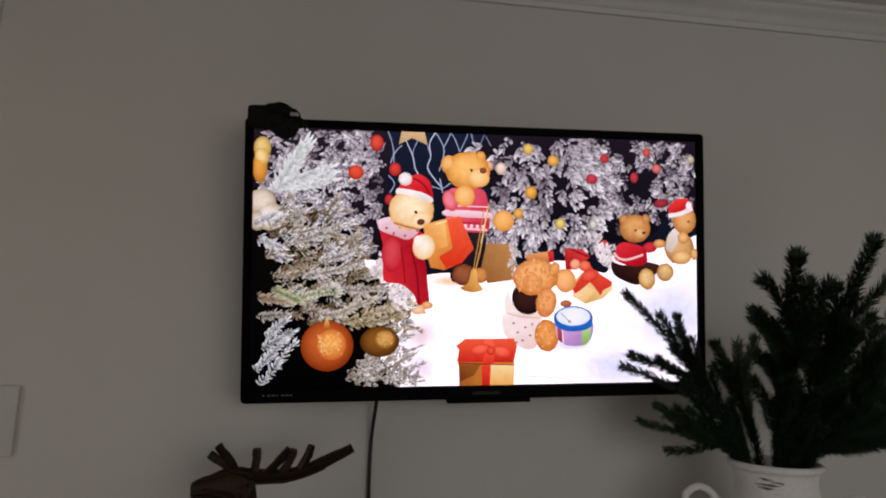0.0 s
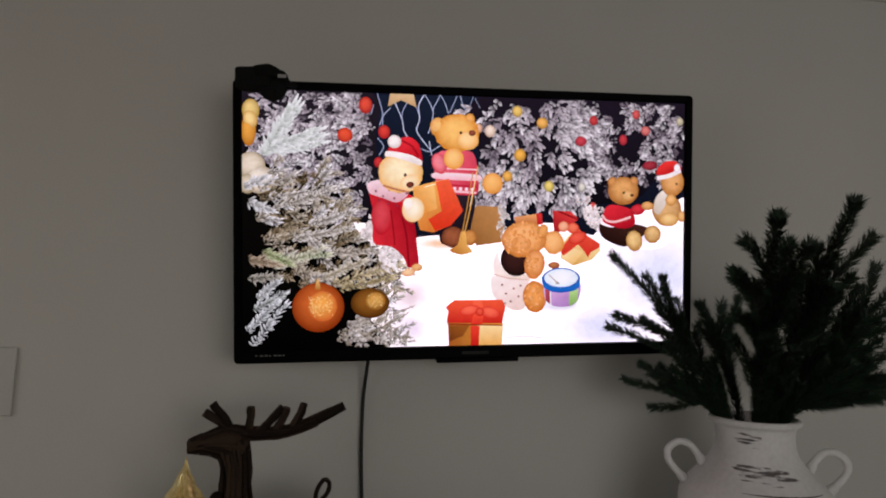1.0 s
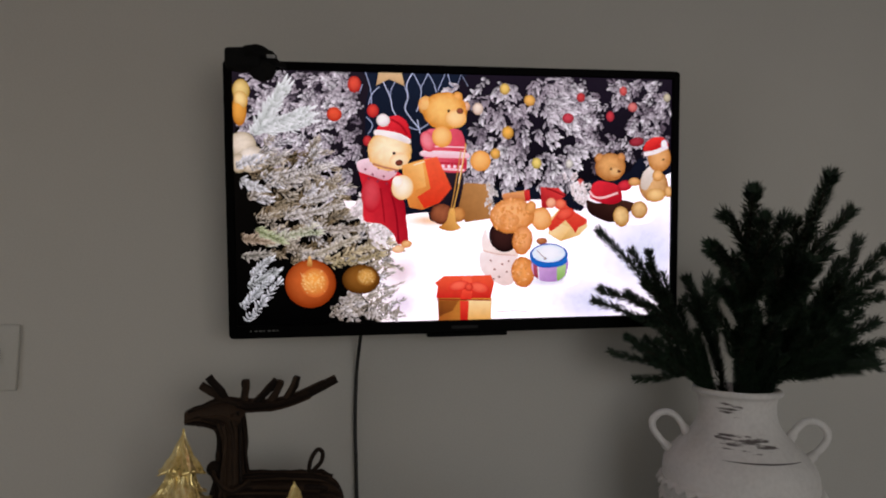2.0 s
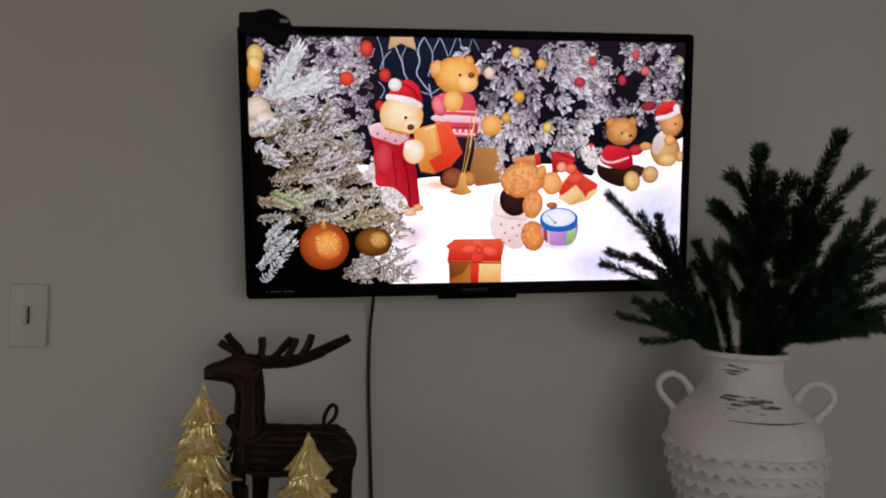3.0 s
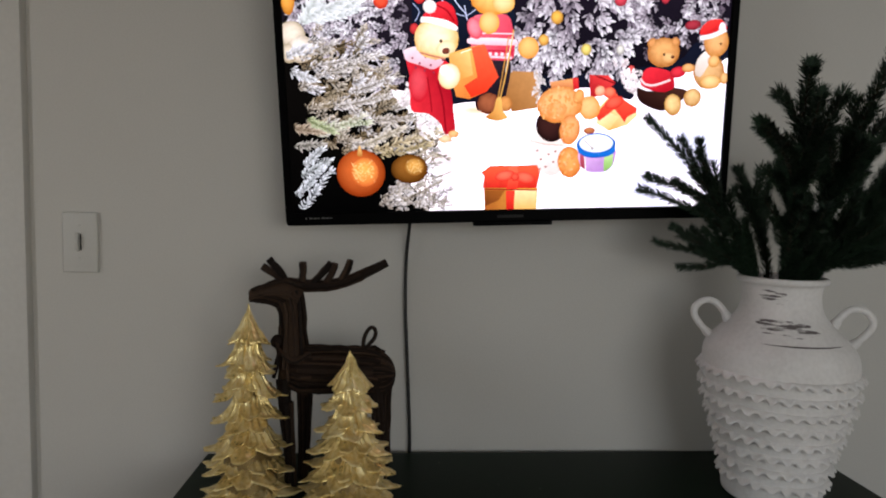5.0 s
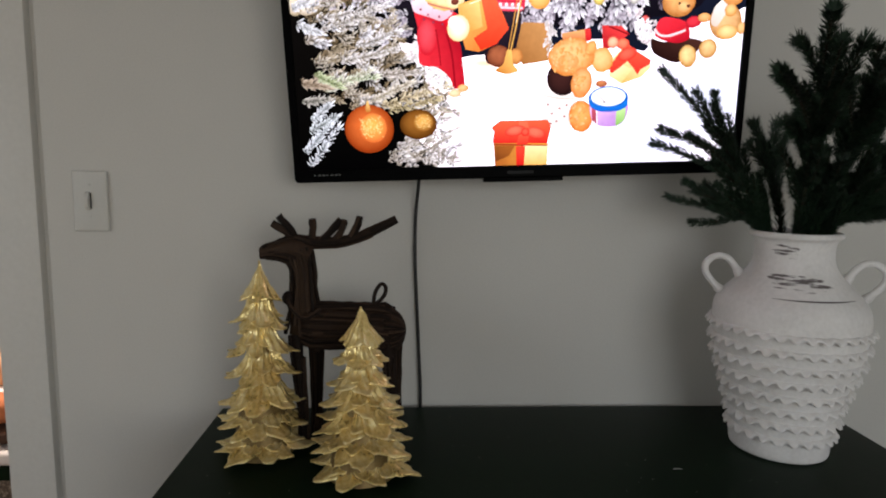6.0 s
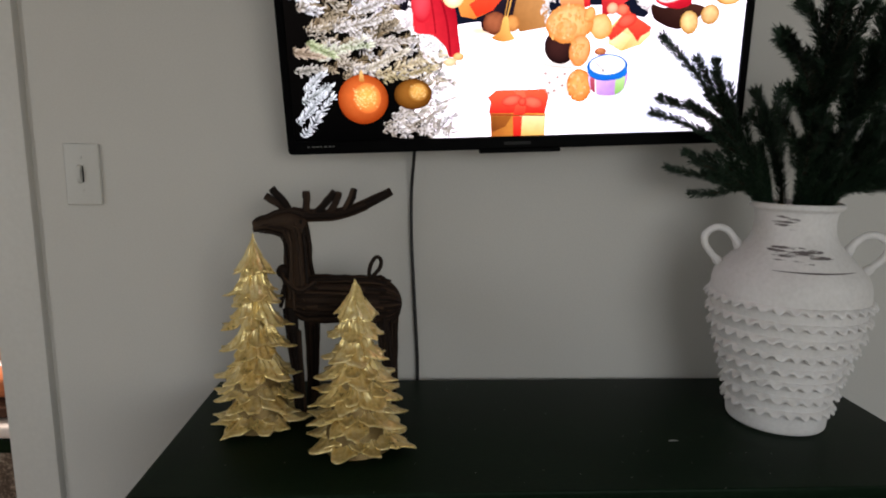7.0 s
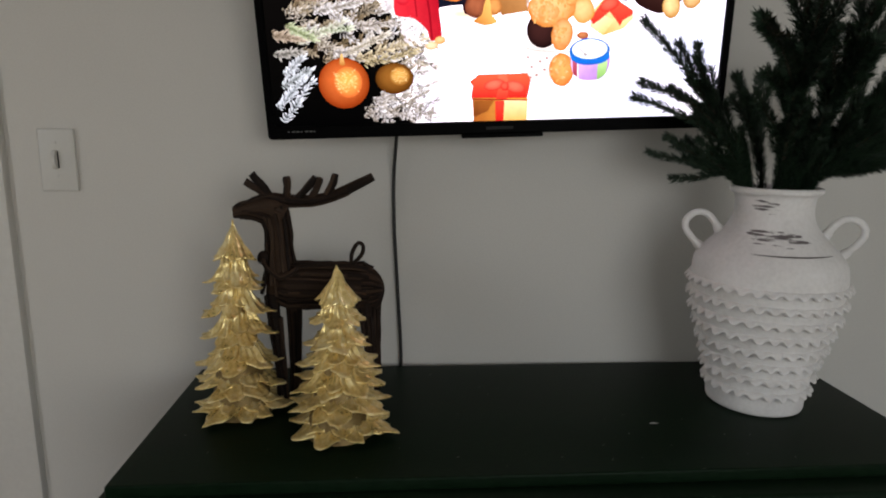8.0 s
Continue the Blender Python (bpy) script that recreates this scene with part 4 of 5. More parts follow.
for x, y in ((-196, 58), (-182, 48), (-170, 60), (-160, 44), (-150, 56), (-140, 40), (-190, 40), (-172, 34), (-154, 30), (-136, 54)):
    blob("collar_dot", x, y, 2.2, 2.2, "7c2a3c", "8c3a4a", 17.6)
for x, y in ((58, -128), (66, -146), (82, -136), (92, -152), (76, -162), (96, -130), (64, -166)):
    blob("skirt_dot", x, y, 2.4, 2.0, "8a5a50", "9c6c60", 14.8)
for k in range(7):
    blob("jumper_mark", -76 + 12 * k, 66 - 0.4 * k, 3.6, 3.6, "f4c0c8", "fce0e4", 15.7)

# ---- small things on the wall ----
gadget = thing("clip_on_box", TV @ Matrix.Translation((-SW + 0.0, SH, 0)), "small black gadget with a rumpled strap on the television's corner", "gadget")
bm = boxed(-0.010, 0.058, -0.004, 0.036, -0.03, 0.022, 0.009, 3)
for v in bm.verts:
    v.co += Vector((0, 0.006 * noise.noise(v.co * 40), 0.003 * noise.noise(v.co * 55)))
part("body", bm, matt_black, gadget)
bm = bmesh.new()
tube(bm, curve_points([(0.03, 0.026, 0.012), (0.052, 0.030, 0.016), (0.072, 0.024, 0.018), (0.088, 0.010, 0.014), (0.104, 0.004, 0.010)], 14), [0.014, 0.014, 0.014, 0.013, 0.012, 0.012, 0.011, 0.010, 0.009, 0.008, 0.007, 0.006, 0.005, 0.004], 10, 0.18, random.Random(4))
part("strap", bm, matt_black, gadget)
bm = bmesh.new()
bmesh.ops.create_uvsphere(bm, u_segments=24, v_segments=14, radius=1, matrix=Matrix.LocRotScale((0.060, -0.002, 0.013), None, (0.026, 0.024, 0.006)))
bmesh.ops.create_uvsphere(bm, u_segments=24, v_segments=14, radius=1, matrix=Matrix.LocRotScale((0.024, 0.004, 0.013), None, (0.032, 0.013, 0.006)))
for v in bm.verts:
    v.co += 0.003 * noise.noise_vector(v.co * 70)
part("flap", bm, matt_black, gadget)
# pale block that paints the highlight on the black strap
part("highlight_patch", boxed(0.070, 0.086, 0.016, 0.0225, 0.026, 0.031, 0.002), surface("highlight_grey", [(0.25, 0.25, 0.25), (0.4, 0.4, 0.4)], 0.3), gadget, "pale grey patch in place of a highlight")

bm = bmesh.new()
tube(bm, curve_points([(-0.203, -0.015, 1.345), (-0.206, 0.012, 1.31), (-0.2115, 0.038, 1.24), (-0.2115, 0.0395, 1.14), (-0.207, 0.0395, 1.04), (-0.2015, 0.0395, 0.93), (-0.197, 0.0395, 0.83), (-0.197, 0.0395, 0.72), (-0.19, 0.0395, 0.5), (-0.2, 0.04, 0.3)], 60), 0.0038, 8)
tagged(mesh_object("power_cord", bm, cord_black), "thin black power cord hanging from the television down the wall", "cord")

switch = thing("light_switch", pose(-0.934, WALL_Y, 1.272), "white light switch plate with a small lever", "switch")
part("plate", boxed(-0.038, 0.038, -0.009, -0.0005, -0.068, 0.066, 0.0035, 3), white_plastic, switch)
# thin black strip on the plate, to the right of the lever
part("dark_strip", boxed(-0.002, 0.0036, -0.0098, -0.0092, -0.018, 0.018, 0.0002), matt_black, switch, "dark strip beside the lever")
bm = bmesh.new()
bmesh.ops.create_cone(bm, cap_ends=True, segments=28, radius1=0.021, radius2=0.020, depth=0.008, matrix=Matrix.LocRotScale((-0.0032, -0.0088, 0.0), Euler((0, radians(90), 0)), (1, 0.62, 1)))
part("lever", bm, white_plastic, switch)
for sz in (-0.03, 0.03):
    bm = bmesh.new()
    bmesh.ops.create_uvsphere(bm, u_segments=10, v_segments=6, radius=0.003, matrix=Matrix.LocRotScale((0, -0.0092, sz * 1.2), None, (1, 0.4, 1)))
    part("screw", bm, white_plastic, switch)


# ---- the twig deer ----
def twig_bundle(bm, path, radius, twigs, rng, thick=0.004, turn=0.6, squash=1.0):
    """Twigs laid round a core along a path, as a bound bundle."""
    pts = curve_points(path, 10)
    rad = curve_points([(r, 0, 0) for r in radius], 10)
    tube(bm, pts, [r.x * 0.86 for r in rad], 10)
    for k in range(twigs):
        a0 = 2 * math.pi * k / twigs + rng.uniform(-0.2, 0.2)
        tw = rng.uniform(-turn, turn)
        line = []
        s0, s1 = rng.randint(0, 2), rng.randint(8, 10)
        for i in range(s0, s1):
            d = (pts[min(i + 1, 9)] - pts[max(i - 1, 0)]).normalized()
            side = d.cross(Vector((0, 1, 0)))
            side = side.normalized() if side.length > 1e-3 else Vector((1, 0, 0))
            other = d.cross(side).normalized()
            a = a0 + tw * i / 9
            line.append(pts[i] + (side * math.cos(a) + other * math.sin(a) * squash) * rad[i].x * rng.uniform(0.9, 1.06))
        tube(bm, line, thick * rng.uniform(0.7, 1.2), 5)


rng = random.Random(12)
bm = bmesh.new()
Y = 0.0
twig_bundle(bm, [(-0.099, Y, 0.383), (-0.070, Y, 0.388), (-0.035, Y, 0.389), (-0.004, Y, 0.376)], (0.013, 0.018, 0.029, 0.028), 14, rng, 0.0035)
twig_bundle(bm, [(-0.028, Y, 0.392), (-0.018, Y, 0.352), (-0.016, Y, 0.30), (-0.012, Y, 0.225)], (0.028, 0.024, 0.026, 0.040), 18, rng, 0.004)
twig_bundle(bm, [(-0.028, Y, 0.242), (0.01, Y, 0.237), (0.09, Y, 0.234), (0.135, Y, 0.230), (0.158, Y, 0.226)], (0.030, 0.046, 0.045, 0.047, 0.042), 34, rng, 0.0045, 0.25)
tube(bm, curve_points([(-0.045, -0.012, 0.30), (-0.040, -0.034, 0.285), (-0.010, -0.040, 0.262), (0.02, -0.036, 0.278)], 12), 0.005, 6)
bmesh.ops.create_uvsphere(bm, u_segments=10, v_segments=8, radius=0.014, matrix=Matrix.Translation((-0.044, -0.012, 0.296)))
rump = Matrix.LocRotScale((0.148, 0, 0.224), None, (0.036, 0.040, 0.045))
bmesh.ops.create_uvsphere(bm, u_segments=20, v_segments=14, radius=1, matrix=rump)
for k in range(13):
    a = radians(-75 + 12.5 * k)
    tube(bm, curve_points([rump @ Vector((math.cos(b) * 1.02, math.sin(b) * math.cos(a) * 1.02, math.sin(b) * math.sin(a) * 1.02)) for b in (radians(-100 + 33 * j) for j in range(7))], 14), 0.0036 * rng.uniform(0.7, 1.2), 5)
for lx, ly, lean in ((-0.030, -0.026, 0.012), (0.006, 0.026, -0.002), (0.150, -0.026, 0.012), (0.165, 0.028, 0.004)):
    twig_bundle(bm, [(lx, ly * 0.8, 0.225), (lx + lean * 0.4, ly, 0.15), (lx + lean, ly, 0.07), (lx + lean, ly, 0.002)], (0.015, 0.0115, 0.0085, 0.010), 8, rng, 0.0035, 0.3)
for side in (0.0,):
    twig_bundle(bm, [(-0.026, side, 0.408), (0.03, side, 0.404), (0.09, side, 0.414), (0.168, side, 0.452)], (0.012, 0.010, 0.009, 0.007), 7, rng, 0.003)
    for (x0, z0), (x1, z1) in (((-0.028, 0.41), (-0.062, 0.458)), ((-0.036, 0.416), (-0.075, 0.443)), ((0.0, 0.408), (0.003, 0.452)), ((0.018, 0.406), (0.057, 0.452)), ((0.048, 0.410), (0.066, 0.450)), ((0.078, 0.416), (0.096, 0.457))):
        tube(bm, curve_points([(x0, side, z0), ((x0 + x1) / 2 + 0.002, side - 0.003, (z0 + z1) / 2), (x1, side - 0.006, z1)], 6), [0.0086, 0.0080, 0.0076, 0.0076, 0.0074, 0.0066], 7, 0.16, rng)
tube(bm, curve_points([(0.122, 0, 0.270), (0.124, 0, 0.30), (0.136, 0, 0.320), (0.146, 0, 0.315), (0.144, 0, 0.298), (0.128, 0, 0.280)], 18), 0.0042, 7)
deer = mesh_object("deer_figurine", bm, twig_bark)
deer.matrix_world = pose(-0.415, -0.135, DT, 0, 0, 4)
tagged(deer, "dark brown bound-twig deer figurine standing on the black dresser", "figurine")


# ---- the gold trees ----
def leaf(bm, angle, r0, z0, r1, z1, spread, rng, top=False):
    """One draped leaf: narrow at the trunk, arched and fluted, widening downwards and flared out at its lip."""
    rows, cols = 12, 13
    ca, sa = math.cos(angle), math.sin(angle)
    sway, skew, ph = rng.uniform(-0.10, 0.10), rng.uniform(-0.25, 0.25), rng.uniform(0, 6.3)
    drop, grid = z0 - z1, []
    for i in range(rows):
        f = i / (rows - 1)
        row = []
        for j in range(cols):
            u = j / (cols - 1) * 2 - 1
            g = f * (1 - (0.14 if top else 0.24) * abs(u) ** 1.2 * f)
            r = r0 + (r1 - r0) * (0.34 * g + 0.66 * g ** (1.9 if top else 2.8))
            z = z0 - drop * (g if top else 1 - (1 - g) ** 1.35) + 0.35 * drop * max(0, g - 0.86)
            half = r1 * spread * (0.02 + 0.98 * g ** 1.3 if top else 0.30 + 0.70 * g ** 1.2)
            keel = 1 - abs(u) ** 1.3
            out = r + half * (keel * (0.75 - 0.40 * g) - 0.25 + 0.17 * math.cos(u * 2.8 * math.pi + ph) * (1 - 0.3 * g))
            x, y = out, u * half * (1 + skew * u * g) + sway * r1 * g
            row.append(bm.verts.new((x * ca - y * sa, x * sa + y * ca, z + 0.05 * drop * skew * u)))
        grid.append(row)
    for p, q in zip(grid, grid[1:]):
        for j in range(cols - 1):
            bm.faces.new((p[j], p[j + 1], q[j + 1], q[j]))


def gold_tree(place, height, tiers, label, seed):
    """tiers: height of the leaf lips over the foot, and their reach; the last one is the pointed top."""
    rng = random.Random(seed)
    t = thing("gold_tree", place, label, "ornament", "gold trees on the dresser")
    radius = tiers[0][1]
    bm = bmesh.new()
    lathe(bm, [(radius * 0.60, 0.0), (radius * 0.56, height * 0.05), (radius * 0.36, height * 0.35), (radius * 0.20, height * 0.66), (0.006, height * 0.84), (0.001, height * 0.92)], 24)
    part("core", bm, gold_shade, t)
    for k, (foot, rr) in enumerate(tiers):
        top = k == len(tiers) - 1
        bm = bmesh.new()
        off = rng.uniform(0, 6.3)
        if top:
            for j in range(5):
                leaf(bm, off + 2 * math.pi * j / 5 + rng.uniform(-0.1, 0.1), 0.0006, height, rr * rng.uniform(0.92, 1.08), foot + rng.uniform(-0.003, 0.003), 0.62, rng, True)
        else:
            f = k / (len(tiers) - 1)
            drop, n = (tiers[k + 1][0] - foot) * 1.12 + 0.008, round(9 - 2.6 * f)
            for ring, size, up in ((0, 0.74, 0.24), (1, 1.0, 0.0)):
                for j in range(n):
                    an = off + 2 * math.pi * (j + 0.5 * ring) / n + rng.uniform(-0.14, 0.14)
                    lip = foot + drop * (up + (rng.uniform(-0.06, 0.14) if k or ring == 0 else rng.uniform(0, 0.12)))
                    leaf(bm, an, rr * 0.30, lip + drop * rng.uniform(0.86, 0.98) * (1 if ring else 0.8), rr * size * rng.uniform(0.86, 1.08), lip, 2.9 / n * rng.uniform(0.92, 1.12), rng)
        for v in bm.verts:
            v.co += 0.0030 * noise.noise_vector(v.co * 62)
            v.co.z = max(v.co.z, 0.0008)
        ob = part("tip" if top else "tier", bm, gold_leafed, t)
        sol = ob.modifiers.new("thickness", "SOLIDIFY")
        sol.thickness, sol.offset = 0.0024, -1
    return t


gold_tree(pose(-0.504, -0.188, DT, 0, 0, 20), 0.375, [(0.006, 0.100), (0.050, 0.092), (0.094, 0.085), (0.150, 0.076), (0.198, 0.064), (0.250, 0.056), (0.298, 0.036)], "tall gold painted tree ornament with curled leaf tiers", 3)
gold_tree(pose(-0.303, -0.278, DT, 0, 0, 75), 0.310, [(0.006, 0.106), (0.050, 0.095), (0.090, 0.084), (0.130, 0.073), (0.168, 0.062), (0.204, 0.054), (0.240, 0.042)], "shorter gold painted tree ornament with curled leaf tiers", 8)

# ---- the vase ----
VX, VY = 0.535, -0.174
vase = thing("vase", pose(VX, VY, DT), "whitewashed clay urn with ruffled ridges and two handles on the dresser", "vase")
outer = [(0.080, 0.0), (0.090, 0.004), (0.092, 0.02), (0.093, 0.045), (0.101, 0.095), (0.117, 0.15), (0.131, 0.20), (0.139, 0.245), (0.140, 0.275), (0.134, 0.303), (0.112, 0.330), (0.090, 0.353), (0.077, 0.371), (0.071, 0.39), (0.070, 0.412), (0.073, 0.426), (0.080, 0.431), (0.082, 0.436), (0.080, 0.441), (0.075, 0.442)]
inner = [(0.069, 0.436), (0.062, 0.40), (0.065, 0.375), (0.12, 0.30), (0.13, 0.24), (0.08, 0.03), (0.01, 0.02)]
prof = [(p.x, p.z) for p in curve_points([(r, 0, z) for r, z in outer], 70)] + inner
bm = lathe(bmesh.new(), prof, 120)
for v in bm.verts:
    v.co += Vector((v.co.x, v.co.y, 0)) * 0.012 * noise.noise(v.co * 14)
part("body", bm, vase_paint, vase)


def radius_at(z):
    for (r0, z0), (r1, z1) in zip(outer, outer[1:]):
        if z0 <= z <= z1 and z1 > z0:
            return r0 + (r1 - r0) * (z - z0) / (z1 - z0)
    return outer[-1][0]


def ruffle(z, seed):
    """A drooping frill round the body, scalloped along its lower edge."""
    rng = random.Random(seed)
    r = radius_at(z)
    waves = round(2 * math.pi * r / 0.0245)
    ph = rng.uniform(0, 6)
    bm = bmesh.new()
    sides = waves * 12
    rings = []
    for out, dz, amp in ((-0.003, 0.0065, 0.0), (0.0016, 0.0056, 0.2), (0.0046, 0.0040, 0.5), (0.0076, 0.0018, 0.85), (0.0094, -0.0010, 1.0), (0.0094, -0.0036, 1.0), (0.0076, -0.0050, 1.0), (0.003, -0.0026, 0.8), (-0.004, 0.0010, 0.3)):
        ring = []
        for k in range(sides):
            a = 2 * math.pi * k / sides
            w = math.sin(a * waves + ph + 0.9 * noise.noise(Vector((math.cos(a) * 3, math.sin(a) * 3, seed))))
            w = math.tanh(1.7 * w) + 0.35 * noise.noise(Vector((math.cos(a) * 9, math.sin(a) * 9, seed + 2)))
            u = 0.25 * noise.noise(Vector((math.cos(a) * 6, math.sin(a) * 6, seed + 5)))
            rad = r + out * (1 - 0.28 * amp * w + u)
            ring.append(bm.verts.new((rad * math.cos(a), rad * math.sin(a), z + dz + amp * 0.0034 * (w + u))))
        rings.append(ring)
    for a, b in zip(rings, rings[1:]):
        for k in range(sides):
            bm.faces.new((a[k], a[(k + 1) % sides], b[(k + 1) % sides], b[k]))
    part("ruffle", bm, vase_paint, vase)


for i, z in enumerate(0.046 + 0.0303 * k for k in range(8)):
    ruffle(z, i)
for s in (-1, 1):
    pts = curve_points([(s * 0.092, 0, 0.346), (s * 0.103, 0, 0.366), (s * 0.120, 0, 0.383), (s * 0.141, 0, 0.384), (s * 0.157, 0, 0.369), (s * 0.156, 0, 0.349), (s * 0.140, 0, 0.328), (s * 0.124, 0, 0.312)], 26)
    bm = tube(bmesh.new(), pts, [0.0095] * 3 + [0.0068] * 20 + [0.0095] * 3, 12, 0.04, random.Random(5))
    h = part("handle", bm, vase_paint, vase)
    h.rotation_euler = (0, 0, radians(-22))
# the seam line of the throwing wheel on the shoulder
part("seam", tube(bmesh.new(), [((radius_at(0.324) + 0.0006) * math.cos(a), (radius_at(0.324) + 0.0006) * math.sin(a), 0.324) for a in [radians(-135 + 3 * k) for k in range(26)]], [0.0003 + 0.0013 * math.sin(math.pi * k / 26) for k in range(26)], 6), surface("dark_clay", [(0.05, 0.04, 0.04), (0.11, 0.09, 0.085)], 0.9, 0, 60, 300), vase, "dark worn line")


# ---- the fir branches in the vase ----
def needles(verts, faces, line, length, per_m, rng, dense=1.0):
    """Needles all round a twig, leaning to its tip."""
    total = sum((b - a).length for a, b in zip(line, line[1:]))
    count = int(total * per_m * dense)
    for k in range(count):
        f = (k + rng.random()) / count * (len(line) - 1)
        i = min(int(f), len(line) - 2)
        p = line[i].lerp(line[i + 1], f - i)
        d = (line[i + 1] - line[i]).normalized()
        a = d.orthogonal().normalized()
        a.rotate(Matrix.Rotation(rng.uniform(0, 2 * math.pi), 3, d))
        along = rng.uniform(0.55, 1.25)
        way = (a + d * along).normalized()
        ln = length * rng.uniform(0.7, 1.1)
        side = way.cross(d).normalized() * 0.0011
        over = way.cross(side).normalized() * 0.0008
        mid = p + way * ln * 0.55 + d * ln * 0.06
        tip = p + way * ln + d * ln * 0.18
        n = len(verts)
        verts += [p + over * 0.2, mid + side, mid - side, mid + over, tip]
        faces += [(n, n + 1, n + 3), (n, n + 3, n + 2), (n + 1, n + 4, n + 3), (n + 3, n + 4, n + 2)]


def fir_branch(label, stem, twigs, seed, length=0.021, bare=0.08, fill=18, per_m=4200):
    """A branch: a stem from the vase's mouth and twigs that leave it, all set with needles."""
    rng = random.Random(seed)
    t = thing("fir_branch", pose(*stem[0]), label, "branch", "fir branches in the vase")
    base = Vector(stem[0])
    main = [p - base for p in curve_points(stem, 14)]
    main[-1] = main[-2].lerp(main[-1], 0.45)
    bm = bmesh.new()
    tube(bm, main, [0.0042 - 0.0024 * k / 13 for k in range(14)], 7)
    verts, faces = [], []
    needles(verts, faces, main[int(14 * bare):], length, per_m, rng)
    for at, tip, bow in twigs:
        f = at * 13
        i = min(int(f), 12)
        p = main[i].lerp(main[i + 1], f - i)
        e = Vector(tip) - base
        e -= (e - p).normalized() * length * 0.55
        mid = p.lerp(e, 0.5) + Vector((0, rng.uniform(-0.01, 0.01), bow))
        line = curve_points([p, mid, e], 9)
        tube(bm, line, [0.0026 - 0.0012 * k / 8 for k in range(9)], 6)
        needles(verts, faces, line, length, per_m, rng)
    for _ in range(fill):
        f = rng.uniform(0.10, 0.68) * 13
        i = min(int(f), 12)
        p, d = main[i].lerp(main[i + 1], f - i), (main[i + 1] - main[i]).normalized()
        a = d.orthogonal().normalized()
        a.rotate(Matrix.Rotation(rng.uniform(0, 2 * math.pi), 3, d))
        wide = 0.12 + 0.88 * min(1.0, max(0.0, f / 13 - 0.12) / 0.2)
        ln = rng.uniform(0.05, 0.085) * (1.15 - 0.5 * f / 13)
        line = curve_points([p, p + (d + a * 0.6 * wide).normalized() * ln * 0.55, p + (d + a * 0.45 * wide).normalized() * ln], 6)
        tube(bm, line, 0.0016, 5)
        needles(verts, faces, line, length, per_m, rng)
    part("stem", bm, stem_brown, t)
    me = bpy.data.meshes.new("needles")
    me.from_pydata(verts, [], faces)
    me.materials.append(needle_green)
    ob = new("needles", me)
    ob.parent = t
    ob["kind"] = "stuff"
    return t


M = (VX - 0.025, VY, DT + 0.36)
LB = "dark green artificial fir branch with short dense needles in the urn"
fir_branch(LB, [M, (0.468, -0.17, 1.262), (0.425, -0.16, 1.352), (0.392, -0.14, 1.44), (0.376, -0.125, 1.515)],
           [(0.52, (0.253, -0.156, 1.553), 0.012), (0.58, (0.322, -0.155, 1.516), 0.004), (0.46, (0.228, -0.232, 1.432), 0.016), (0.40, (0.238, -0.165, 1.412), 0.010), (0.66, (0.352, -0.17, 1.49), 0.0), (0.6, (0.410, -0.12, 1.47), 0.0), (0.42, (0.300, -0.19, 1.428), 0.01)], 1, 0.0175, fill=20, per_m=3300)
fir_branch(LB, [M, (0.468, -0.16, 1.250), (0.425, -0.145, 1.283), (0.375, -0.13, 1.312), (0.330, -0.12, 1.336)],
           [(0.55, (0.296, -0.11, 1.304), -0.006), (0.40, (0.334, -0.146, 1.253), -0.006), (0.5, (0.335, -0.14, 1.32), 0.0), (0.35, (0.36, -0.17, 1.385), 0.0)], 2, 0.0165, fill=18, per_m=3300)
fir_branch(LB, [(VX - 0.012, VY - 0.02, DT + 0.36), (0.505, -0.235, 1.28), (0.455, -0.325, 1.40), (0.400, -0.42, 1.50), (0.351, -0.51, 1.58)],
           [(0.52, (0.282, -0.51, 1.493), 0.014), (0.60, (0.376, -0.50, 1.540), 0.006), (0.55, (0.408, -0.50, 1.541), 0.0), (0.72, (0.350, -0.43, 1.555), 0.006), (0.45, (0.375, -0.37, 1.44), 0.006), (0.35, (0.415, -0.29, 1.40), 0.0), (0.5, (0.45, -0.42, 1.50), 0.0)], 3)
fir_branch(LB, [(VX + 0.005, VY - 0.02, DT + 0.36), (0.535, -0.24, 1.29), (0.520, -0.33, 1.42), (0.500, -0.42, 1.52), (0.482, -0.505, 1.610)],
           [(0.55, (0.590, -0.42, 1.572), 0.0), (0.45, (0.548, -0.42, 1.505), 0.006), (0.6, (0.508, -0.43, 1.535), 0.006), (0.35, (0.470, -0.30, 1.43), 0.0), (0.5, (0.45, -0.41, 1.50), 0.0)], 4, fill=24)
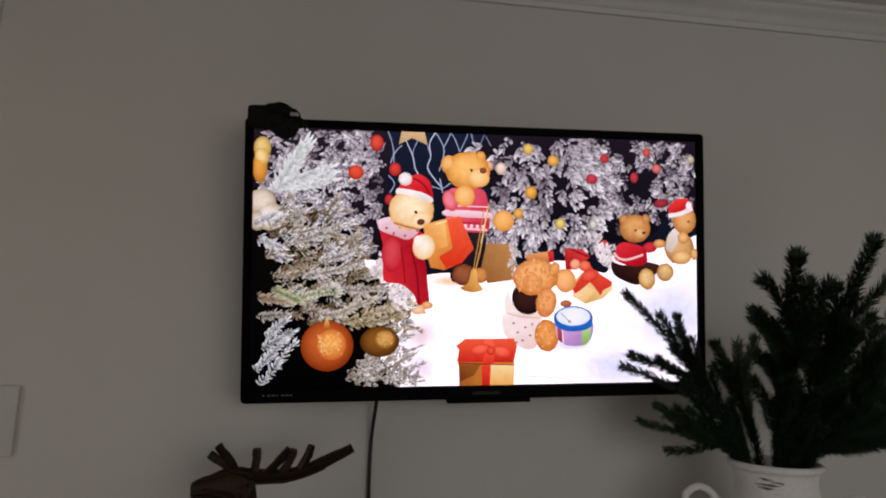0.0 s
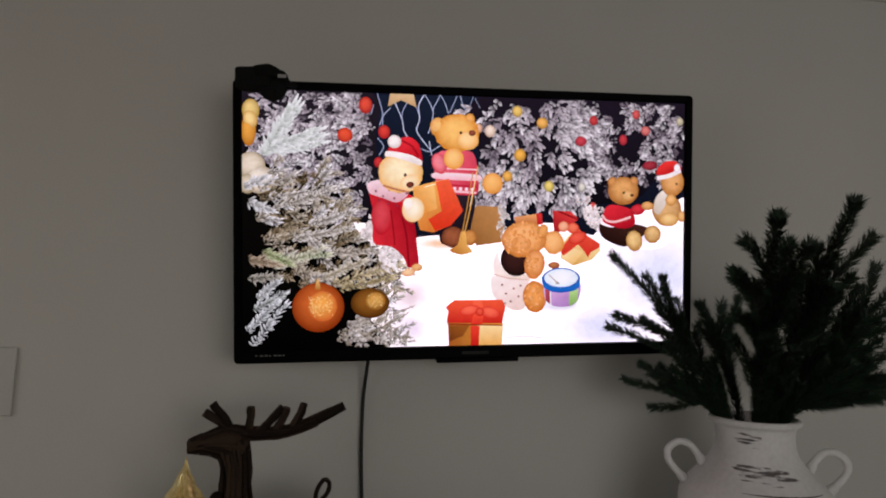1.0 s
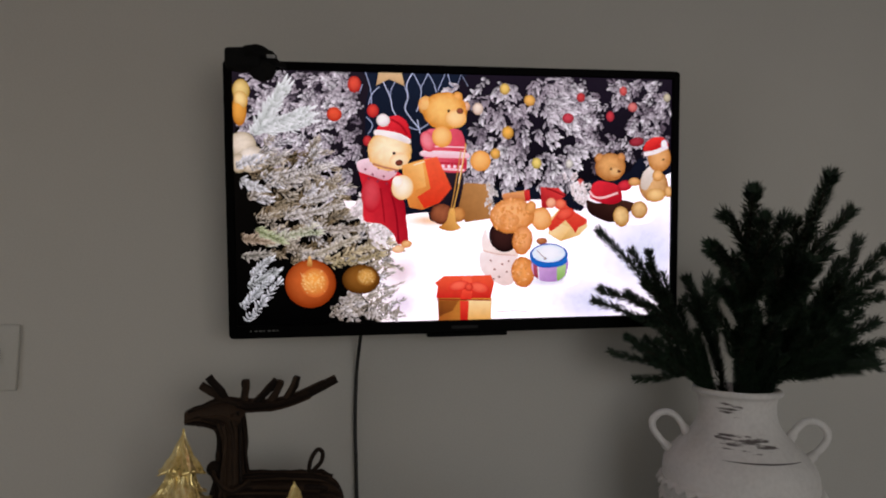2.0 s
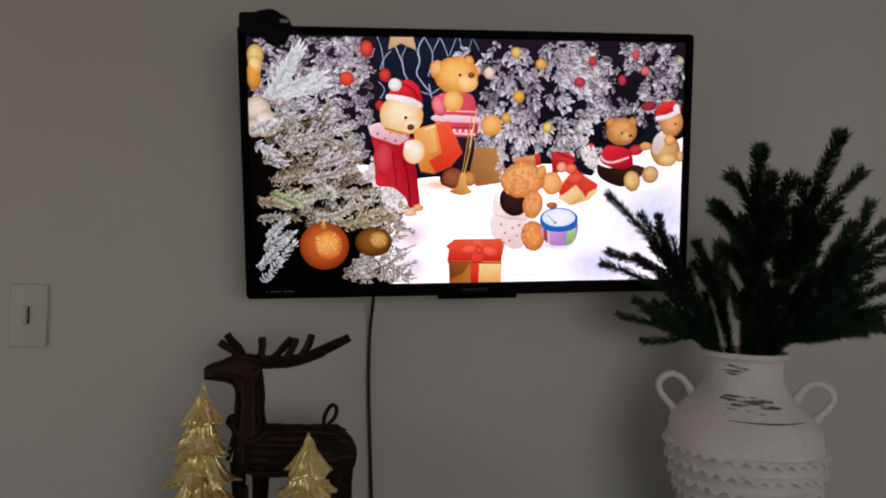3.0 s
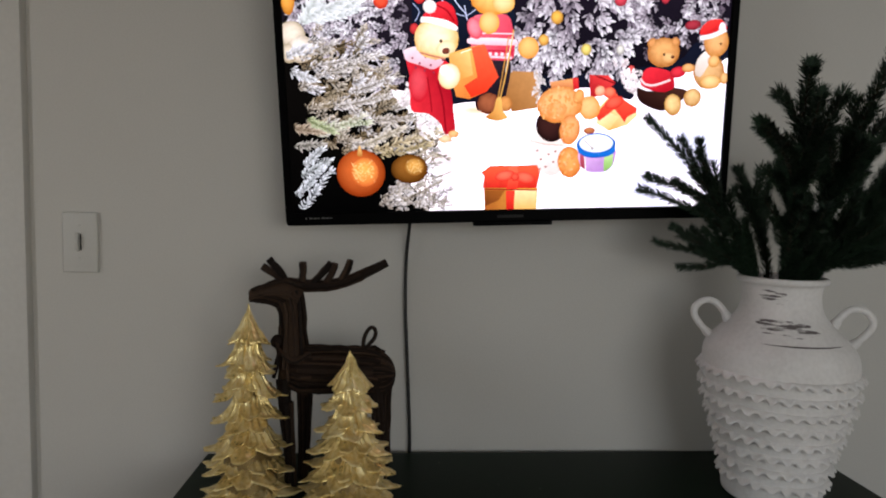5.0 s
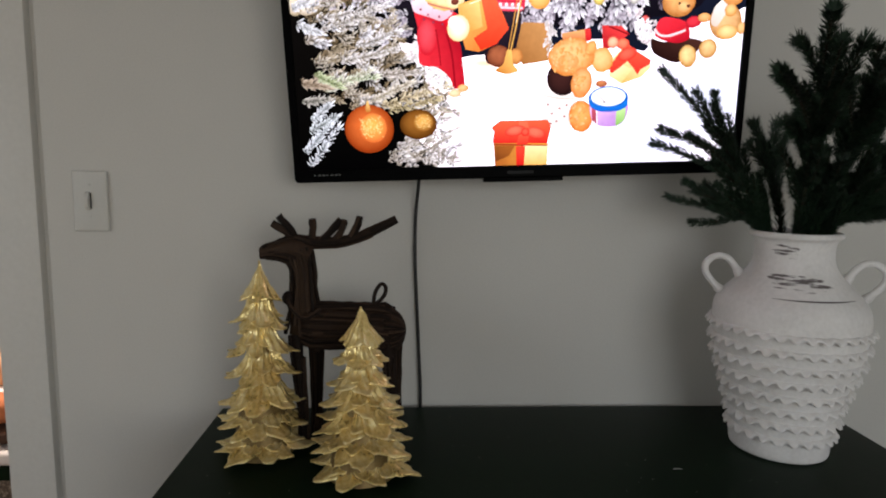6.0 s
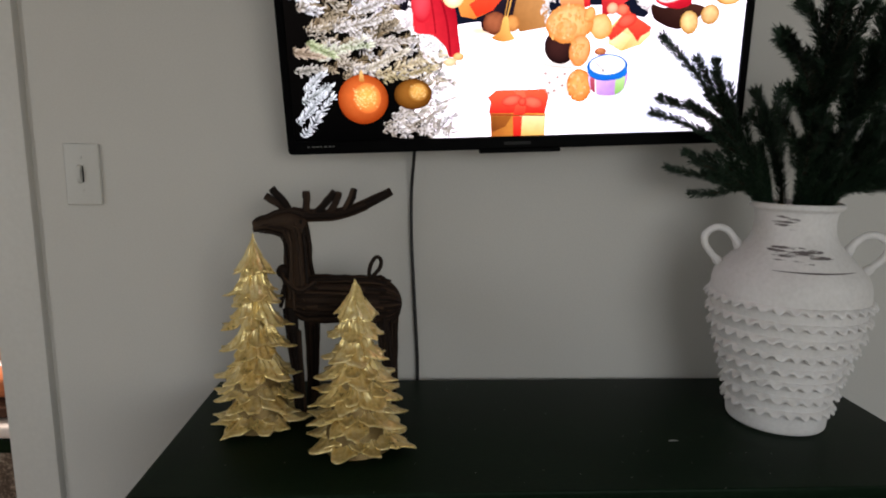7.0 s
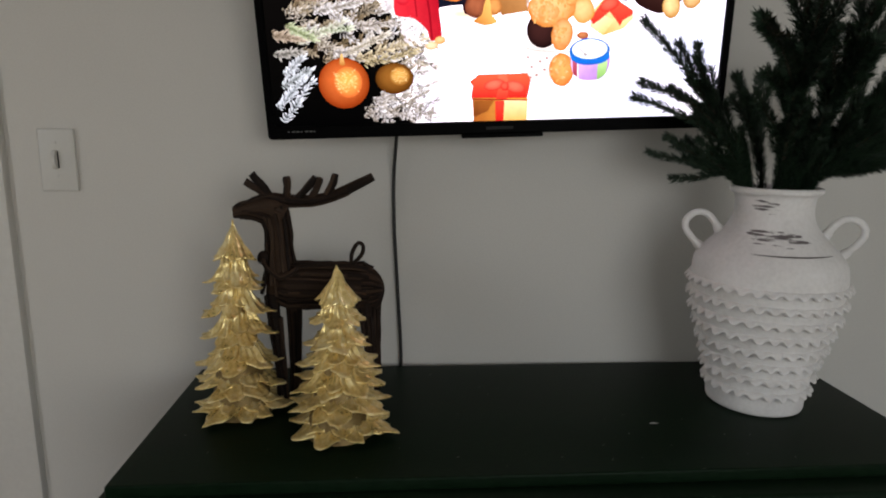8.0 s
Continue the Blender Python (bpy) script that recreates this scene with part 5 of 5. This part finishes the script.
fir_branch(LB, [(VX + 0.02, VY, DT + 0.36), (0.575, -0.20, 1.28), (0.63, -0.25, 1.36), (0.68, -0.29, 1.44), (0.735, -0.33, 1.515)],
           [(0.4, (0.64, -0.24, 1.47), 0.0), (0.5, (0.70, -0.26, 1.50), 0.0), (0.55, (0.75, -0.30, 1.43), 0.0), (0.35, (0.70, -0.28, 1.38), 0.0), (0.62, (0.73, -0.27, 1.54), 0.0), (0.3, (0.66, -0.20, 1.42), 0.0), (0.45, (0.78, -0.27, 1.47), 0.0)], 5, fill=30)
fir_branch(LB, [(VX + 0.03, VY - 0.02, DT + 0.36), (0.575, -0.22, 1.262), (0.625, -0.26, 1.30), (0.69, -0.29, 1.328), (0.76, -0.32, 1.345)],
           [(0.4, (0.69, -0.31, 1.295), 0.0), (0.5, (0.74, -0.30, 1.30), 0.0), (0.45, (0.73, -0.27, 1.40), 0.0), (0.3, (0.64, -0.31, 1.36), 0.0), (0.3, (0.63, -0.29, 1.288), 0.0), (0.5, (0.78, -0.25, 1.38), 0.0)], 6, fill=28)
fir_branch(LB, [(VX - 0.01, VY + 0.02, DT + 0.36), (0.52, -0.14, 1.28), (0.512, -0.11, 1.35), (0.505, -0.08, 1.41), (0.495, -0.06, 1.46)],
           [(0.6, (0.535, -0.08, 1.468), 0.0), (0.5, (0.57, -0.09, 1.48), 0.0), (0.45, (0.468, -0.09, 1.42), 0.0)], 7, fill=4)

# ---- dust and scratches on the dresser ----
dust = surface("dust_grey", [(0.14, 0.14, 0.13), (0.24, 0.24, 0.22)], 0.9)
bm = bmesh.new()
rng = random.Random(6)
for _ in range(60):
    x, y, r = rng.uniform(-0.6, 0.7), rng.uniform(-0.44, 0.0), rng.uniform(0.0004, 0.0011)
    bmesh.ops.create_icosphere(bm, subdivisions=1, radius=r, matrix=Matrix.LocRotScale((x, y, DT + 0.0004), None, (1.3, 1, 0.4)))
tagged(mesh_object("dust", bm, dust), "scattered pale dust specks on the black dresser top", "dust", kind="stuff")
tagged(mesh_object("lint", tube(bmesh.new(), curve_points([(0.277, -0.276, DT + 0.0008), (0.285, -0.274, DT + 0.0012), (0.296, -0.275, DT + 0.0008)], 6), [0.0006, 0.0012, 0.0015, 0.0013, 0.001, 0.0005], 6), dust), "small pale fleck of lint on the black dresser top", "lint")
